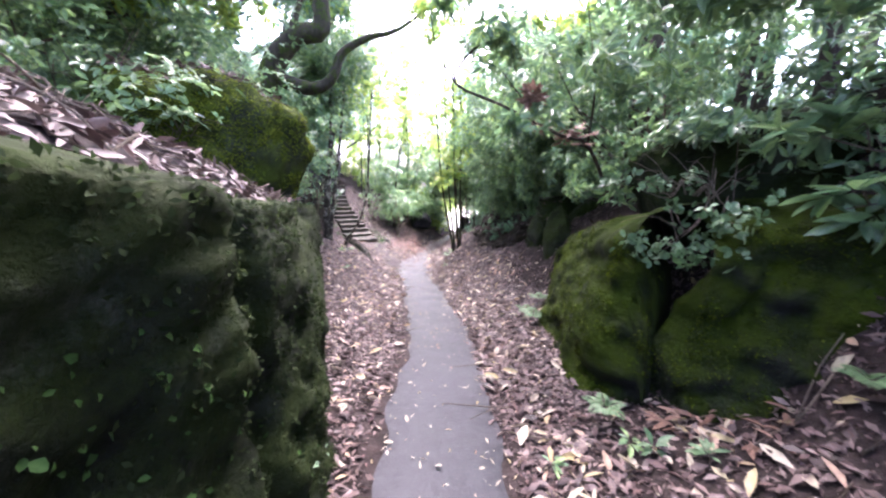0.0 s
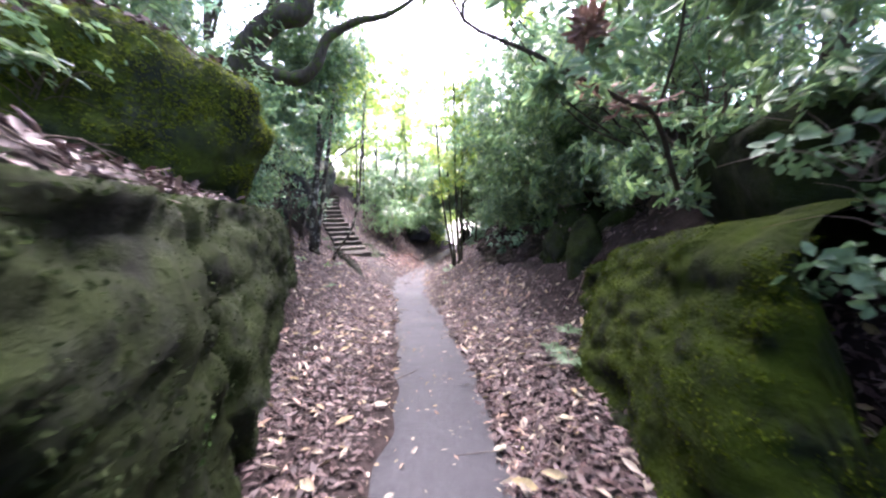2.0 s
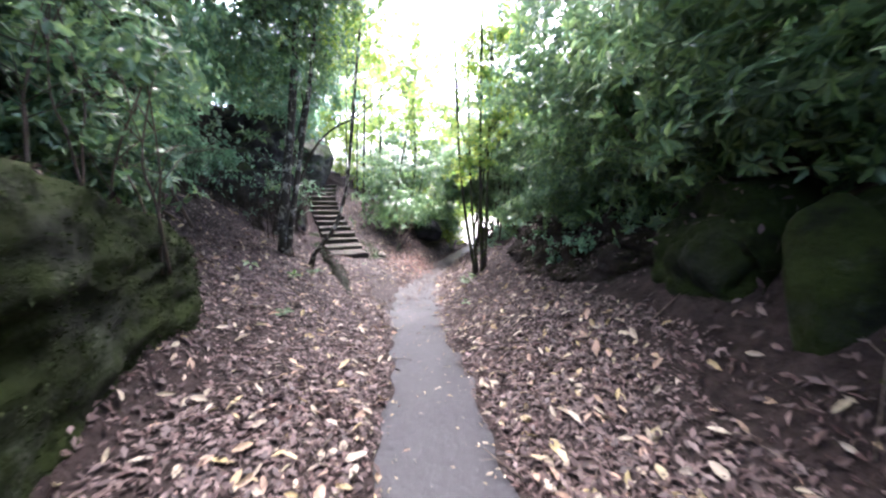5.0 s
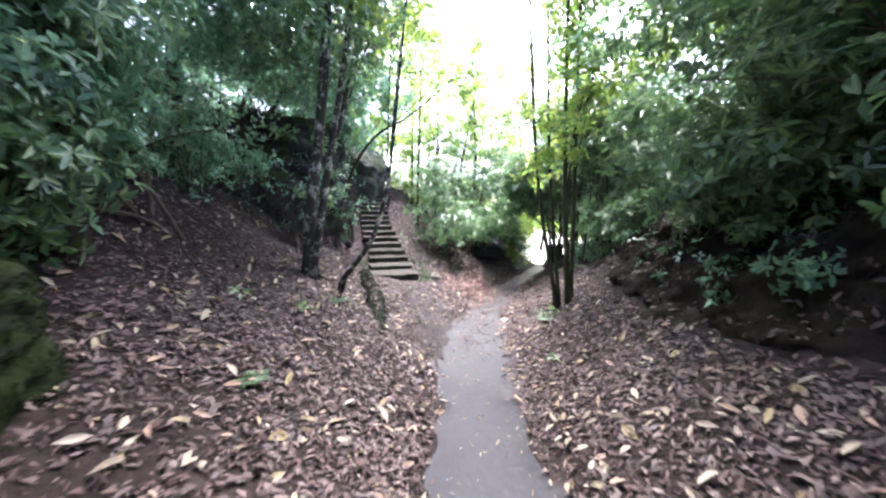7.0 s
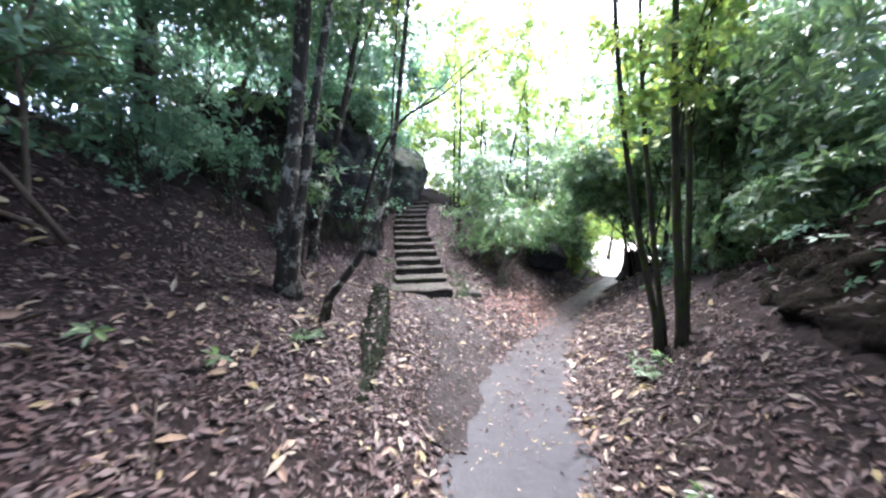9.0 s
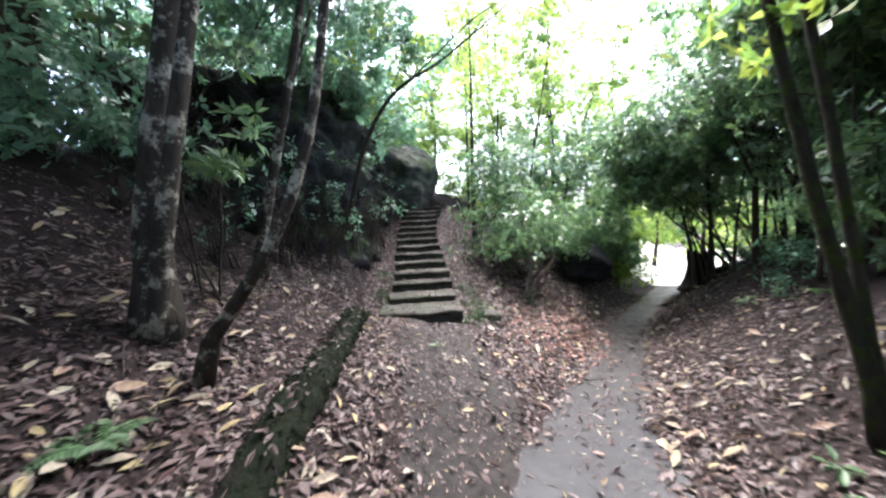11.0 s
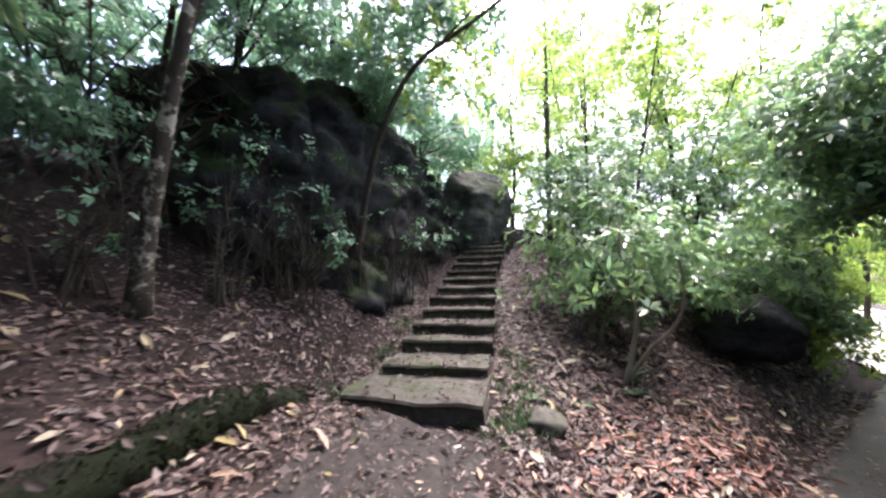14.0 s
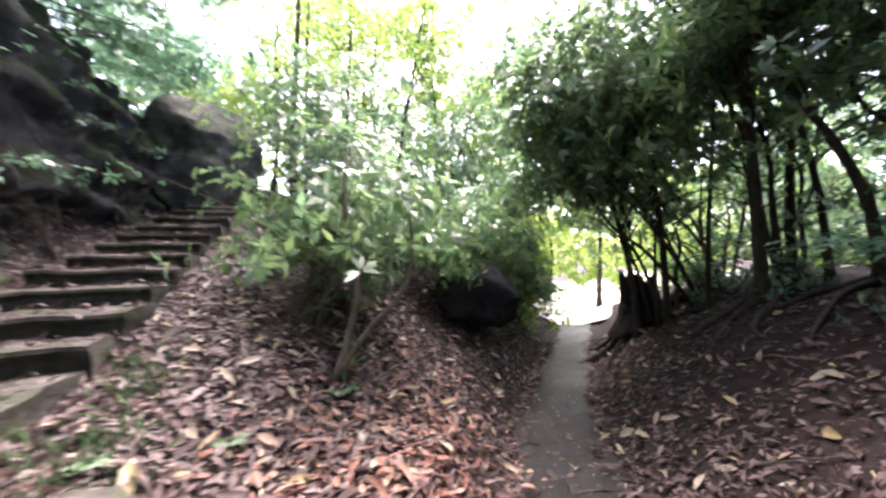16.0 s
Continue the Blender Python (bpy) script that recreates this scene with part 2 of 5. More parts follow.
def leaf_mesh(name, at, along, normal, length, width, droop=0.15, plain=False):
    """Many small folded leaves as one mesh: six corners, two quads each; plain ones have a single quad."""
    n = len(at)
    along = unit(along)
    side = unit(np.cross(along, normal))
    up = unit(np.cross(side, along))
    L, W = np.broadcast_to(length, n)[:, None], np.broadcast_to(width, n)[:, None]
    if plain:
        v = np.empty((n, 4, 3))
        v[:, 0] = at
        v[:, 1] = at + along * L * 0.5 + side * W * 0.5 + up * W * 0.15
        v[:, 2] = at + along * L - up * L * droop
        v[:, 3] = at + along * L * 0.5 - side * W * 0.5 + up * W * 0.15
        me = bpy.data.meshes.new(name)
        me.vertices.add(n * 4)
        me.vertices.foreach_set("co", v.astype(np.float32).ravel())
        me.loops.add(n * 4)
        me.loops.foreach_set("vertex_index", np.arange(n * 4, dtype=np.int32))
        me.polygons.add(n)
        me.polygons.foreach_set("loop_start", (np.arange(n) * 4).astype(np.int32))
        me.update(calc_edges=True)
        me.validate()
        return me
    v = np.empty((n, 6, 3))
    v[:, 0] = at
    v[:, 1] = at + along * L * 0.42 + side * W * 0.5 + up * W * 0.16
    v[:, 2] = at + along * L * 0.80 + side * W * 0.34 + up * (W * 0.1 - L * droop * 0.5)
    v[:, 3] = at + along * L - up * L * droop
    v[:, 4] = at + along * L * 0.80 - side * W * 0.34 + up * (W * 0.1 - L * droop * 0.5)
    v[:, 5] = at + along * L * 0.42 - side * W * 0.5 + up * W * 0.16
    me = bpy.data.meshes.new(name)
    me.vertices.add(n * 6)
    me.vertices.foreach_set("co", v.astype(np.float32).ravel())
    base = (np.arange(n) * 6)[:, None]
    idx = (base + np.array([[0, 1, 2, 3, 0, 3, 4, 5]])).ravel()
    me.loops.add(n * 8)
    me.loops.foreach_set("vertex_index", idx.astype(np.int32))
    me.polygons.add(n * 2)
    me.polygons.foreach_set("loop_start", (np.arange(n * 2) * 4).astype(np.int32))
    me.update(calc_edges=True)
    me.validate()
    return me


def tube(bm, points, radii, sides=8, knots=0.0):
    """A tapering limb through points; its outline a little uneven."""
    pts = [Vector(p) for p in points]
    rings = []
    for i, p in enumerate(pts):
        d = (pts[min(i + 1, len(pts) - 1)] - pts[max(i - 1, 0)]).normalized()
        a = d.cross(Vector((0.31, 0.95, 0.07))).normalized()
        b = d.cross(a)
        ring = []
        for k in range(sides):
            f = 2 * math.pi * k / sides
            w = Vector((math.cos(f), math.sin(f), i * 0.7))
            r = radii[i] * (1 + knots * noise.noise(w * 1.3 + p * 0.9))
            ring.append(bm.verts.new(p + (a * math.cos(f) + b * math.sin(f)) * r))
        rings.append(ring)
    for r0, r1 in zip(rings, rings[1:]):
        for k in range(sides):
            f = bm.faces.new((r0[k], r0[(k + 1) % sides], r1[(k + 1) % sides], r1[k]))
            f.smooth = True
    bm.faces.new(rings[-1])
    bm.faces.new(rings[0][::-1])


def spline(points, n):
    """n points on a smooth line through the given ones."""
    p = np.array(points, float)
    p = np.vstack([2 * p[0] - p[1], p, 2 * p[-1] - p[-2]])
    out = []
    for u in np.linspace(0, len(points) - 1 - 1e-6, n):
        i, f = int(u), u - int(u)
        a, b, c, d = p[i:i + 4]
        out.append(0.5 * (2 * b + (c - a) * f + (2 * a - 5 * b + 4 * c - d) * f * f + (3 * b - a - 3 * c + d) * f ** 3))
    return np.array(out)


# ---- lie of the land ----
PATH_Y = [-8, 0, 1.5, 3, 4.2, 5.4, 6.7, 7.7, 9.9, 11.2, 12.9, 15.3, 16.7, 17.9, 20, 24, 34, 60]
PATH_X = [0.3, 0, 0, -0.07, -0.07, -0.23, -0.36, -0.52, -0.91, -1.03, -0.98, -0.66, -0.54, -0.28, 0.3, 1.6, 4.2, 9]
LEVEL_Y = [-8, 0, 2.2, 3.5, 4.8, 7, 9.4, 12, 14, 16.5, 24, 40]
LEVEL_Z = [1.0, 0.02, -0.33, -0.52, -0.70, -1.0, -1.30, -1.5, -1.65, -1.82, -1.88, -1.9]
LEFT = [  # y, then distance from the path's middle : height above the path
    (5.5, (0, 0.4, 0.9, 1.3, 1.8, 2.5, 4, 7, 12, 40), (0, 0, 0.06, 0.15, 0.3, 1.3, 2.6, 3.5, 4.5, 7)),
    (7.5, (0, 0.4, 0.9, 2, 3, 3.6, 4.4, 6, 9, 12, 40), (0, 0, 0.10, 0.50, 0.97, 1.25, 2.2, 3.0, 3.6, 4.2, 7)),
    (9.5, (0, 0.4, 1.2, 2.1, 3, 3.7, 4.5, 5.6, 9, 40), (0, 0, 0.32, 0.70, 1.13, 1.42, 2.5, 3.2, 4, 7)),
    (12, (0, 0.4, 0.9, 1.5, 2.4, 2.9, 4, 6, 9, 40), (0, 0, 0.25, 0.5, 0.72, 1.0, 1.45, 2.9, 4.0, 7)),
    (14, (0, 0.5, 1, 1.8, 2.5, 3.2, 3.5, 4.5, 6, 9, 40), (0, 0, 0.2, 0.5, 0.58, 0.60, 0.95, 1.5, 2.2, 3.6, 7)),
    (15.5, (0, 0.4, 0.8, 1.5, 2.2, 2.75, 3.6, 5, 7, 9, 40), (0, 0.1, 0.4, 0.45, 0.75, 0.95, 1.1, 1.8, 3, 4, 7)),
    (17.5, (0, 0.5, 0.9, 1.6, 2.1, 3.2, 4.6, 6, 8, 40), (0, 0.02, 0.42, 0.85, 1.2, 1.5, 1.75, 2.7, 3.8, 7)),
    (20, (0, 0.6, 1, 1.6, 2.2, 3.7, 6, 8, 40), (0, 0, 0.45, 0.85, 1.3, 2.2, 2.6, 4, 8)),
    (30, (0, 1, 3, 6, 9, 40), (0, 0.1, 1.0, 2.5, 4, 9)),
]
RIGHT = [
    (2.0, (0, 0.4, 0.9, 1.3, 1.8, 2.5, 3.2, 6, 12, 40), (0, 0, 0.12, 0.18, 0.4, 1.5, 2.6, 3.2, 3.8, 6)),
    (5.5, (0, 0.4, 0.9, 1.3, 1.8, 2.5, 3.5, 6, 12, 40), (0, 0, 0.12, 0.18, 0.4, 1.5, 2.3, 2.9, 3.6, 6)),
    (8, (0, 0.5, 1, 1.7, 2.6, 3.5, 5, 9, 40), (0, 0, 0.3, 0.7, 1.25, 2.0, 2.6, 3.2, 6)),
    (10, (0, 0.5, 1.2, 2, 2.7, 3.2, 4, 9, 40), (0, 0, 0.3, 0.8, 1.2, 2.0, 2.6, 3.2, 6)),
    (12.2, (0, 0.5, 1.4, 2, 2.6, 3.2, 4, 9, 40), (0, 0.05, 0.4, 0.9, 1.5, 2.2, 2.5, 2.7, 5)),
    (15, (0, 0.5, 1.0, 1.6, 2.4, 4, 40), (0, 0.05, 0.35, 0.75, 1.15, 1.55, 4)),
    (18, (0, 0.45, 0.9, 1.5, 2.2, 4, 40), (0, 0, 0.4, 0.9, 1.25, 1.5, 3)),
    (21, (0, 0.6, 1.0, 1.8, 3, 40), (0, 0.05, 0.5, 1.0, 1.2, 3)),
    (30, (0, 1.5, 5, 40), (0, 0.1, 0.8, 3)),
]


# the flight of steps: right-hand end of each front edge, and the level of its foot
FLIGHT = [(-2.82, 14.35, -1.10), (-3.20, 14.97, -0.96), (-3.50, 15.54, -0.84), (-3.69, 15.90, -0.68), (-3.98, 16.36, -0.52), (-4.27, 16.83, -0.36),
          (-4.53, 17.28, -0.19), (-4.80, 17.75, -0.02), (-5.06, 18.20, 0.155), (-5.27, 18.62, 0.33), (-5.45, 19.03, 0.52), (-5.60, 19.45, 0.71),
          (-5.72, 19.90, 0.90), (-5.86, 20.40, 1.08), (-6.00, 20.90, 1.26)]
ACROSS, UP = Vector((0.90, 0.436, 0)), Vector((-0.5, 0.866, 0))


def flight_level(x, y):
    """Level of the flight of steps beside (x, y) and how far that place belongs to it."""
    a = np.array(FLIGHT)
    mid = a[:, :2] - 0.58 * np.array(ACROSS)[:2]
    along = mid @ np.array(UP)[:2]
    s = x * UP.x + y * UP.y
    z = np.interp(s, along, a[:, 2])
    cx = np.interp(s, along, mid[:, 0])
    off = np.abs(x - cx)
    inside = (s > along[0] - 0.1) & (s < along[-1] + 0.6)
    return z - 0.06, np.clip((1.25 - off) / 0.5, 0, 1) * inside


def profile(rows, d, y):
    ys = np.array([r[0] for r in rows])
    h = np.array([np.interp(d, r[1], r[2]) for r in rows])
    f = np.clip(np.interp(y, ys, np.arange(len(ys))), 0, len(ys) - 1.000001)
    i = f.astype(int)
    f = f - i
    k = np.arange(len(d))
    return h[i, k] * (1 - f) + h[np.minimum(i + 1, len(ys) - 1), k] * f


def lumps(x, y):
    return (0.5 * np.sin(1.7 * x + 0.6 * y + 1) * np.sin(1.3 * y - 0.4 * x) + 0.3 * np.sin(3.9 * x - 1.1 * y) * np.sin(3.1 * y + 2)
            + 0.2 * np.sin(8.3 * x + 2.2 * y) * np.sin(7.1 * y - 3 * x))


def height(x, y):
    x, y = np.atleast_1d(np.asarray(x, float)), np.atleast_1d(np.asarray(y, float))
    mid = np.interp(y, PATH_Y, PATH_X)
    d = x - mid
    far = np.clip((np.hypot(x, y - 10) - 40) / 200, 0, 1)
    h = np.where(d < 0, profile(LEFT, -d, y), profile(RIGHT, d, y))
    rough = np.clip((np.abs(d) - 0.35) / 1.2, 0, 1)
    z = np.interp(y, LEVEL_Y, LEVEL_Z) + h * (1 - 0.7 * far) + 0.07 * rough * lumps(x, y)
    zs, w = flight_level(x, y)
    w = w * w * (3 - 2 * w)
    return z * (1 - w) + zs * w


def ground(x, y):
    return float(height(x, y)[0])


def axis(lo, hi, step, reach):
    mid = np.arange(lo, hi + 1e-6, step)
    out = [mid]
    a, s = lo, step
    left = []
    while a > -reach:
        s *= 1.35
        a -= s
        left.append(a)
    b, s = hi, step
    right = []
    while b < reach:
        s *= 1.35
        b += s
        right.append(b)
    return np.concatenate([left[::-1], mid, right])


def build_ground():
    xs, ys = axis(-8, 7, 0.11, 900), axis(-4, 26, 0.11, 900)
    X, Y = np.meshgrid(xs, ys)
    Z = height(X.ravel(), Y.ravel())
    v = np.column_stack([X.ravel(), Y.ravel(), Z])
    w, n = len(xs), len(ys)
    i = (np.arange(n - 1)[:, None] * w + np.arange(w - 1)[None]).ravel()
    f = np.column_stack([i, i + 1, i + 1 + w, i + w])
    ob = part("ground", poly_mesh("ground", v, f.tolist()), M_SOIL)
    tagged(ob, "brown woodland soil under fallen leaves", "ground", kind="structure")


def build_path():
    ys = np.arange(-4, 34, 0.09)
    mid = np.interp(ys, PATH_Y, PATH_X)
    half = np.interp(ys, [-4, 4, 9, 10.3, 12, 15, 20, 34], [0.37, 0.40, 0.44, 0.56, 0.54, 0.40, 0.36, 0.45])
    verts, faces, cols = [], [], 9
    for k, y in enumerate(ys):
        wl = half[k] * (1.05 + 0.16 * math.sin(2.3 * y) * math.sin(1.1 * y + 1) + 0.07 * math.sin(9 * y))
        wr = half[k] * ((1.16 if y < 8 else 1.05) + 0.14 * math.sin(1.9 * y + 2) * math.sin(0.8 * y) + 0.08 * math.sin(7.3 * y))
        for c in range(cols):
            u = c / (cols - 1) * 2 - 1
            x = mid[k] + (wl if u < 0 else wr) * u
            z = ground(x, y) + 0.018 * (1 - abs(u) ** 6) - 0.012 * abs(u) ** 6
            verts.append((x, y, z))
    for k in range(len(ys) - 1):
        for c in range(cols - 1):
            i = k * cols + c
            faces.append((i, i + 1, i + 1 + cols, i + cols))
    ob = part("path", poly_mesh("path", verts, faces), M_PATH)
    tagged(ob, "narrow grey trodden footpath between banks of leaves", "path", kind="structure")


def build_side_path():
    line = spline([(-1.1, 10.2, 0), (-1.6, 11.4, 0), (-2.25, 12.6, 0), (-2.85, 13.5, 0), (-3.3, 14.2, 0)], 60)
    verts, cols = [], 9
    for k, (x, y, _) in enumerate(line):
        a, b = line[max(k - 1, 0)], line[min(k + 1, 59)]
        d = unit(np.array([b[0] - a[0], b[1] - a[1]]))
        half = 0.58 + 0.06 * k / 59 + 0.06 * math.sin(3.1 * y) + 0.03 * math.sin(11 * y)
        for c in range(cols):
            u = c / (cols - 1) * 2 - 1
            px, py = x + d[1] * u * half, y - d[0] * u * half
            verts.append((px, py, ground(px, py) + 0.014 - 0.03 * abs(u) ** 5))
    faces = [(k * cols + c, k * cols + c + 1, (k + 1) * cols + c + 1, (k + 1) * cols + c) for k in range(59) for c in range(cols - 1)]
    ob = part("side_path", poly_mesh("side_path", verts, faces), M_TROD)
    tagged(ob, "bare trodden earth leading to the stairs", "path", kind="structure")


# ---- rocks ----
def fbm(p, octaves=4):
    return noise.fractal(p, 0.9, 2.1, octaves)


def cliff(name, foot, top, back, material, label, lean=0.12, grain=0.16, seed=0.0, step=0.05, ledges=0.07, clefts=()):
    """A rock face along a foot line, with rounded brow and a top that runs back; foot is walked with the face on its right-hand side."""
    foot_line = spline([(x, y, t) for (x, y), t in zip(foot, top)], int(sum(math.dist(a, b) for a, b in zip(foot, foot[1:])) / step))
    verts, rows = [], 0
    n = len(foot_line)
    for i, (x, y, t) in enumerate(foot_line):
        a, b = foot_line[max(i - 2, 0)], foot_line[min(i + 2, n - 1)]
        d = Vector((b[0] - a[0], b[1] - a[1], 0)).normalized()
        inward = Vector((-d.y, d.x, 0))
        z0 = ground(x, y) - 0.25
        end = min(1.0, min(i, n - 1 - i) / 9)
        end = math.sqrt(max(0.0, 1 - (1 - end) ** 2))
        t = z0 + (t - z0) * (0.25 + 0.75 * end)
        prof = []
        for k in range(34):
            f = k / 33
            prof.append((lean * f * (t - z0) + 0.22 * max(0, f - 0.8) ** 1.5 * 4, z0 + (t - z0) * (1 - (1 - f) ** 1.15)))
        off = prof[-1][0]
        for k in range(1, 15):
            f = k / 14
            prof.append((off + 0.12 + f * back, t + 0.03 + 0.10 * math.sin(3 * f) - 1.3 * f ** 4))
        rows = len(prof)
        for k, (o, z) in enumerate(prof):
            p = Vector((x, y, z)) + inward * o
            q = Vector((p.x * 0.8 + seed, p.y * 0.8, p.z * 1.6))
            ledge = noise.noise(Vector((q.x * 0.5 + 0.25 * z, q.y * 0.5, z * 3.2 + 0.9 * (p.y + p.x) * 0.45)))
            push = grain * (fbm(q, 5) + 0.6 * noise.noise(q * 2.7)) + (ledges * abs(ledge) + 0.035 * noise.noise(q * 6) + 0.02 * noise.noise(q * 14)) * (k < 36)
            w = q + Vector((0.3 * noise.noise(q * 1.9), 0.3 * noise.noise(q * 2.3), 0))
            upright = noise.noise(Vector((w.x * 1.3, w.y * 1.3, w.z * 0.22 + 4)))
            flat = noise.noise(Vector((w.x * 0.35, w.y * 0.35, w.z * 1.1 + 9)))
            push -= 0.075 * grain / 0.16 * (max(0.0, 1 - abs(upright) / 0.085) + 0.8 * max(0.0, 1 - abs(flat) / 0.06)) * (k < 40)
            push -= sum(0.17 * math.exp(-((y - c + 0.05 * noise.noise(q * 2)) / 0.06) ** 2) for c in clefts) * (k < 38)
            verts.append(p - inward * push * (1 if k < 36 else 0.4) + Vector((0, 0, push * (0.35 if k > 26 else 0.0))))
    faces = [(i * rows + k, (i + 1) * rows + k, (i + 1) * rows + k + 1, i * rows + k + 1) for i in range(n - 1) for k in range(rows - 1)]
    ob = part(name, poly_mesh(name, verts, faces), material)
    return tagged(ob, label, "rock face")


def moss_on(ob, n, material, seed, level=0.0, size=0.016, facing=(0, 0, 0.25)):
    """Short tufts of moss over part of a rock's surface."""
    g = np.random.default_rng(seed)
    me = ob.data
    co = np.empty(len(me.vertices) * 3)
    me.vertices.foreach_get("co", co)
    co = co.reshape(-1, 3)
    nor = np.empty(len(me.vertices) * 3)
    me.vertices.foreach_get("normal", nor)
    nor = nor.reshape(-1, 3)
    pick = g.integers(0, len(co), n * 3)
    at = co[pick] + g.normal(size=(n * 3, 3)) * 0.022
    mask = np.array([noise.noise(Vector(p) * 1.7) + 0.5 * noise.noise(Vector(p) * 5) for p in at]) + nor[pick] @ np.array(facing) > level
    at, nr = at[mask][:n], nor[pick][mask][:n]
    at = at - nr * np.sum((at - co[pick][mask][:n]) * nr, 1, keepdims=True) - nr * 0.002
    along = unit(nr * 0.28 + g.normal(size=at.shape) * 0.6 + np.array([0, 0, -0.15]))
    ln = size * g.uniform(0.6, 1.6, len(at))
    moss = part("moss", leaf_mesh("moss", at, along, nr + 0.3 * g.normal(size=at.shape), ln, ln * 0.5, plain=True), material, ob, "short soft green moss")
    tagged(moss, kind="stuff")


def boulder(name, centre, size, turn, material, label, seed=0.0, rough=0.22, square=2.6, detail=5, tilt=0):
    """A squarish weathered boulder."""
    bm = bmesh.new()
    bmesh.ops.create_icosphere(bm, subdivisions=detail, radius=1)
    m = pose(*centre, tilt, 0, turn)
    g = np.random.default_rng(int(seed * 10))
    planes = [(Vector(unit(g.normal(size=3) * np.array([1, 1, 0.7]))), g.uniform(0.72, 0.95)) for _ in range(12)]
    for v in bm.verts:
        p = v.co.copy()
        r = (abs(p.x) ** square + abs(p.y) ** square + abs(p.z) ** square) ** (-1 / square)
        q = p * 1.1 + Vector((seed, seed * 0.7, seed * 1.3))
        r *= 1 + rough * (fbm(q, 5) - 0.1) + 0.05 * math.sin(7 * p.z + 3 * noise.noise(q))
        p = p * r
        for nor, dist in planes:
            over = p.dot(nor) - dist
            if over > 0:
                p -= nor * over * 0.82
        p += p.normalized() * (0.045 * noise.noise(q * 4.5) + 0.02 * noise.noise(q * 11))
        p = Vector((p.x * size[0], p.y * size[1], p.z * size[2]))
        v.co = m @ p
    for f in bm.faces:
        f.smooth = True
    ob = part(name, bm, material)
    return tagged(ob, label, "boulder")


# ---- plants ----
def whorl_cloud(n, centre, radii, seed, shell=0.55, gaps=0.35):
    """n tips of twigs in a crown, gathered in many small uneven sprays with gaps between them."""
    g = np.random.default_rng(seed)
    k = max(4, n // 16)
    d = unit(g.normal(size=(k, 3)))
    r = shell + (1.12 - shell) * g.random((k, 1)) ** 0.55
    r = r * (1 + 0.22 * np.sin(3 * d[:, :1] + seed) * np.sin(4 * d[:, 2:] + 2 * seed) + 0.15 * g.normal(size=(k, 1)))
    which = g.integers(0, k, n)
    size = np.minimum(0.30, 0.34 * min(radii)) * g.uniform(0.5, 1.2, (k, 1))
    out = d[which]
    local = g.normal(size=(n, 3)) * size[which] * np.array([1, 1, 0.55])
    return out * r[which] * np.array(radii) + local + np.array(centre), unit(out + 0.8 * unit(local))


def whorls(tips, outward, seed, leaves=7, length=0.13, width=0.04):
    g = np.random.default_rng(seed)
    n = len(tips)
    at = np.repeat(tips, leaves, 0)
    axis_dir = unit(outward + np.array([0, 0, 0.5]) + 0.5 * g.normal(size=(n, 3)))
    ax = np.repeat(axis_dir, leaves, 0)
    rnd = g.normal(size=(n * leaves, 3))
    ring = unit(rnd - ax * np.sum(rnd * ax, 1, keepdims=True))
    along = unit(ring + ax * g.uniform(-0.15, 0.55, (n * leaves, 1)))
    at = at + ring * 0.01
    ln = length * g.uniform(0.65, 1.25, n * leaves)
    return at, along, ax + 0.3 * rnd, ln, ln * (width / length) * g.uniform(0.8, 1.2, n * leaves)


def shrub(name, base, crowns, n, material, label, seed, leaves=7, length=0.13, width=0.042, stems=4, stem_r=0.03, bark=None, category="shrub", group="", shell=0.5, plain=False):
    """Stems from the ground, limbs into every crown, and many whorls of leaves."""
    g = np.random.default_rng(seed + 100)
    plain = plain or base[1] > 8.9
    z = ground(*base[:2]) if len(base) == 2 else base[2]
    root = thing(name, (base[0], base[1], z), label, category, group)
    origin = Vector((base[0], base[1], z))
    for s in range(stems):
        c, r = crowns[s % len(crowns)]
        foot = Vector((g.normal() * 0.12, g.normal() * 0.12, -0.08))
        tip = Vector(c) - origin + Vector(r) * 0.6 * Vector((g.normal() * 0.4, g.normal() * 0.4, g.random()))[0]
        midp = foot.lerp(tip, 0.5) + Vector((g.normal(), g.normal(), 0)) * 0.14 * (tip - foot).length * 0.5
        line = spline([foot, foot.lerp(midp, 0.5) + Vector((0, 0, 0.1)), midp, tip], 14)
        bm = bmesh.new()
        tube(bm, line, np.linspace(stem_r, stem_r * 0.3, 14), 7, 0.25)
        for t in range(5):
            k = int(g.integers(5, 13))
            q = Vector(line[k])
            e = q + Vector((g.normal() * r[0], g.normal() * r[1], abs(g.normal()) * r[2])) * 0.55
            tube(bm, spline([q, q.lerp(e, 0.5) + Vector((0, 0, 0.08)), e], 6), np.linspace(stem_r * 0.42, stem_r * 0.12, 6), 5)
        part("stem", bm, bark or M_TWIG, root)
    per = max(1, n // len(crowns))
    P, A, N, L, W = [], [], [], [], []
    for k, (c, r) in enumerate(crowns):
        tips, out = whorl_cloud(per, np.array(c) - np.array(origin), r, seed + k * 3, shell)
        got = whorls(tips, out, seed + k, leaves, length, width)
        for store, val in zip((P, A, N, L, W), got):
            store.append(val)
    part("foliage", leaf_mesh("foliage", *[np.concatenate(v) for v in (P, A, N, L, W)], plain=plain), material, root)
    return root


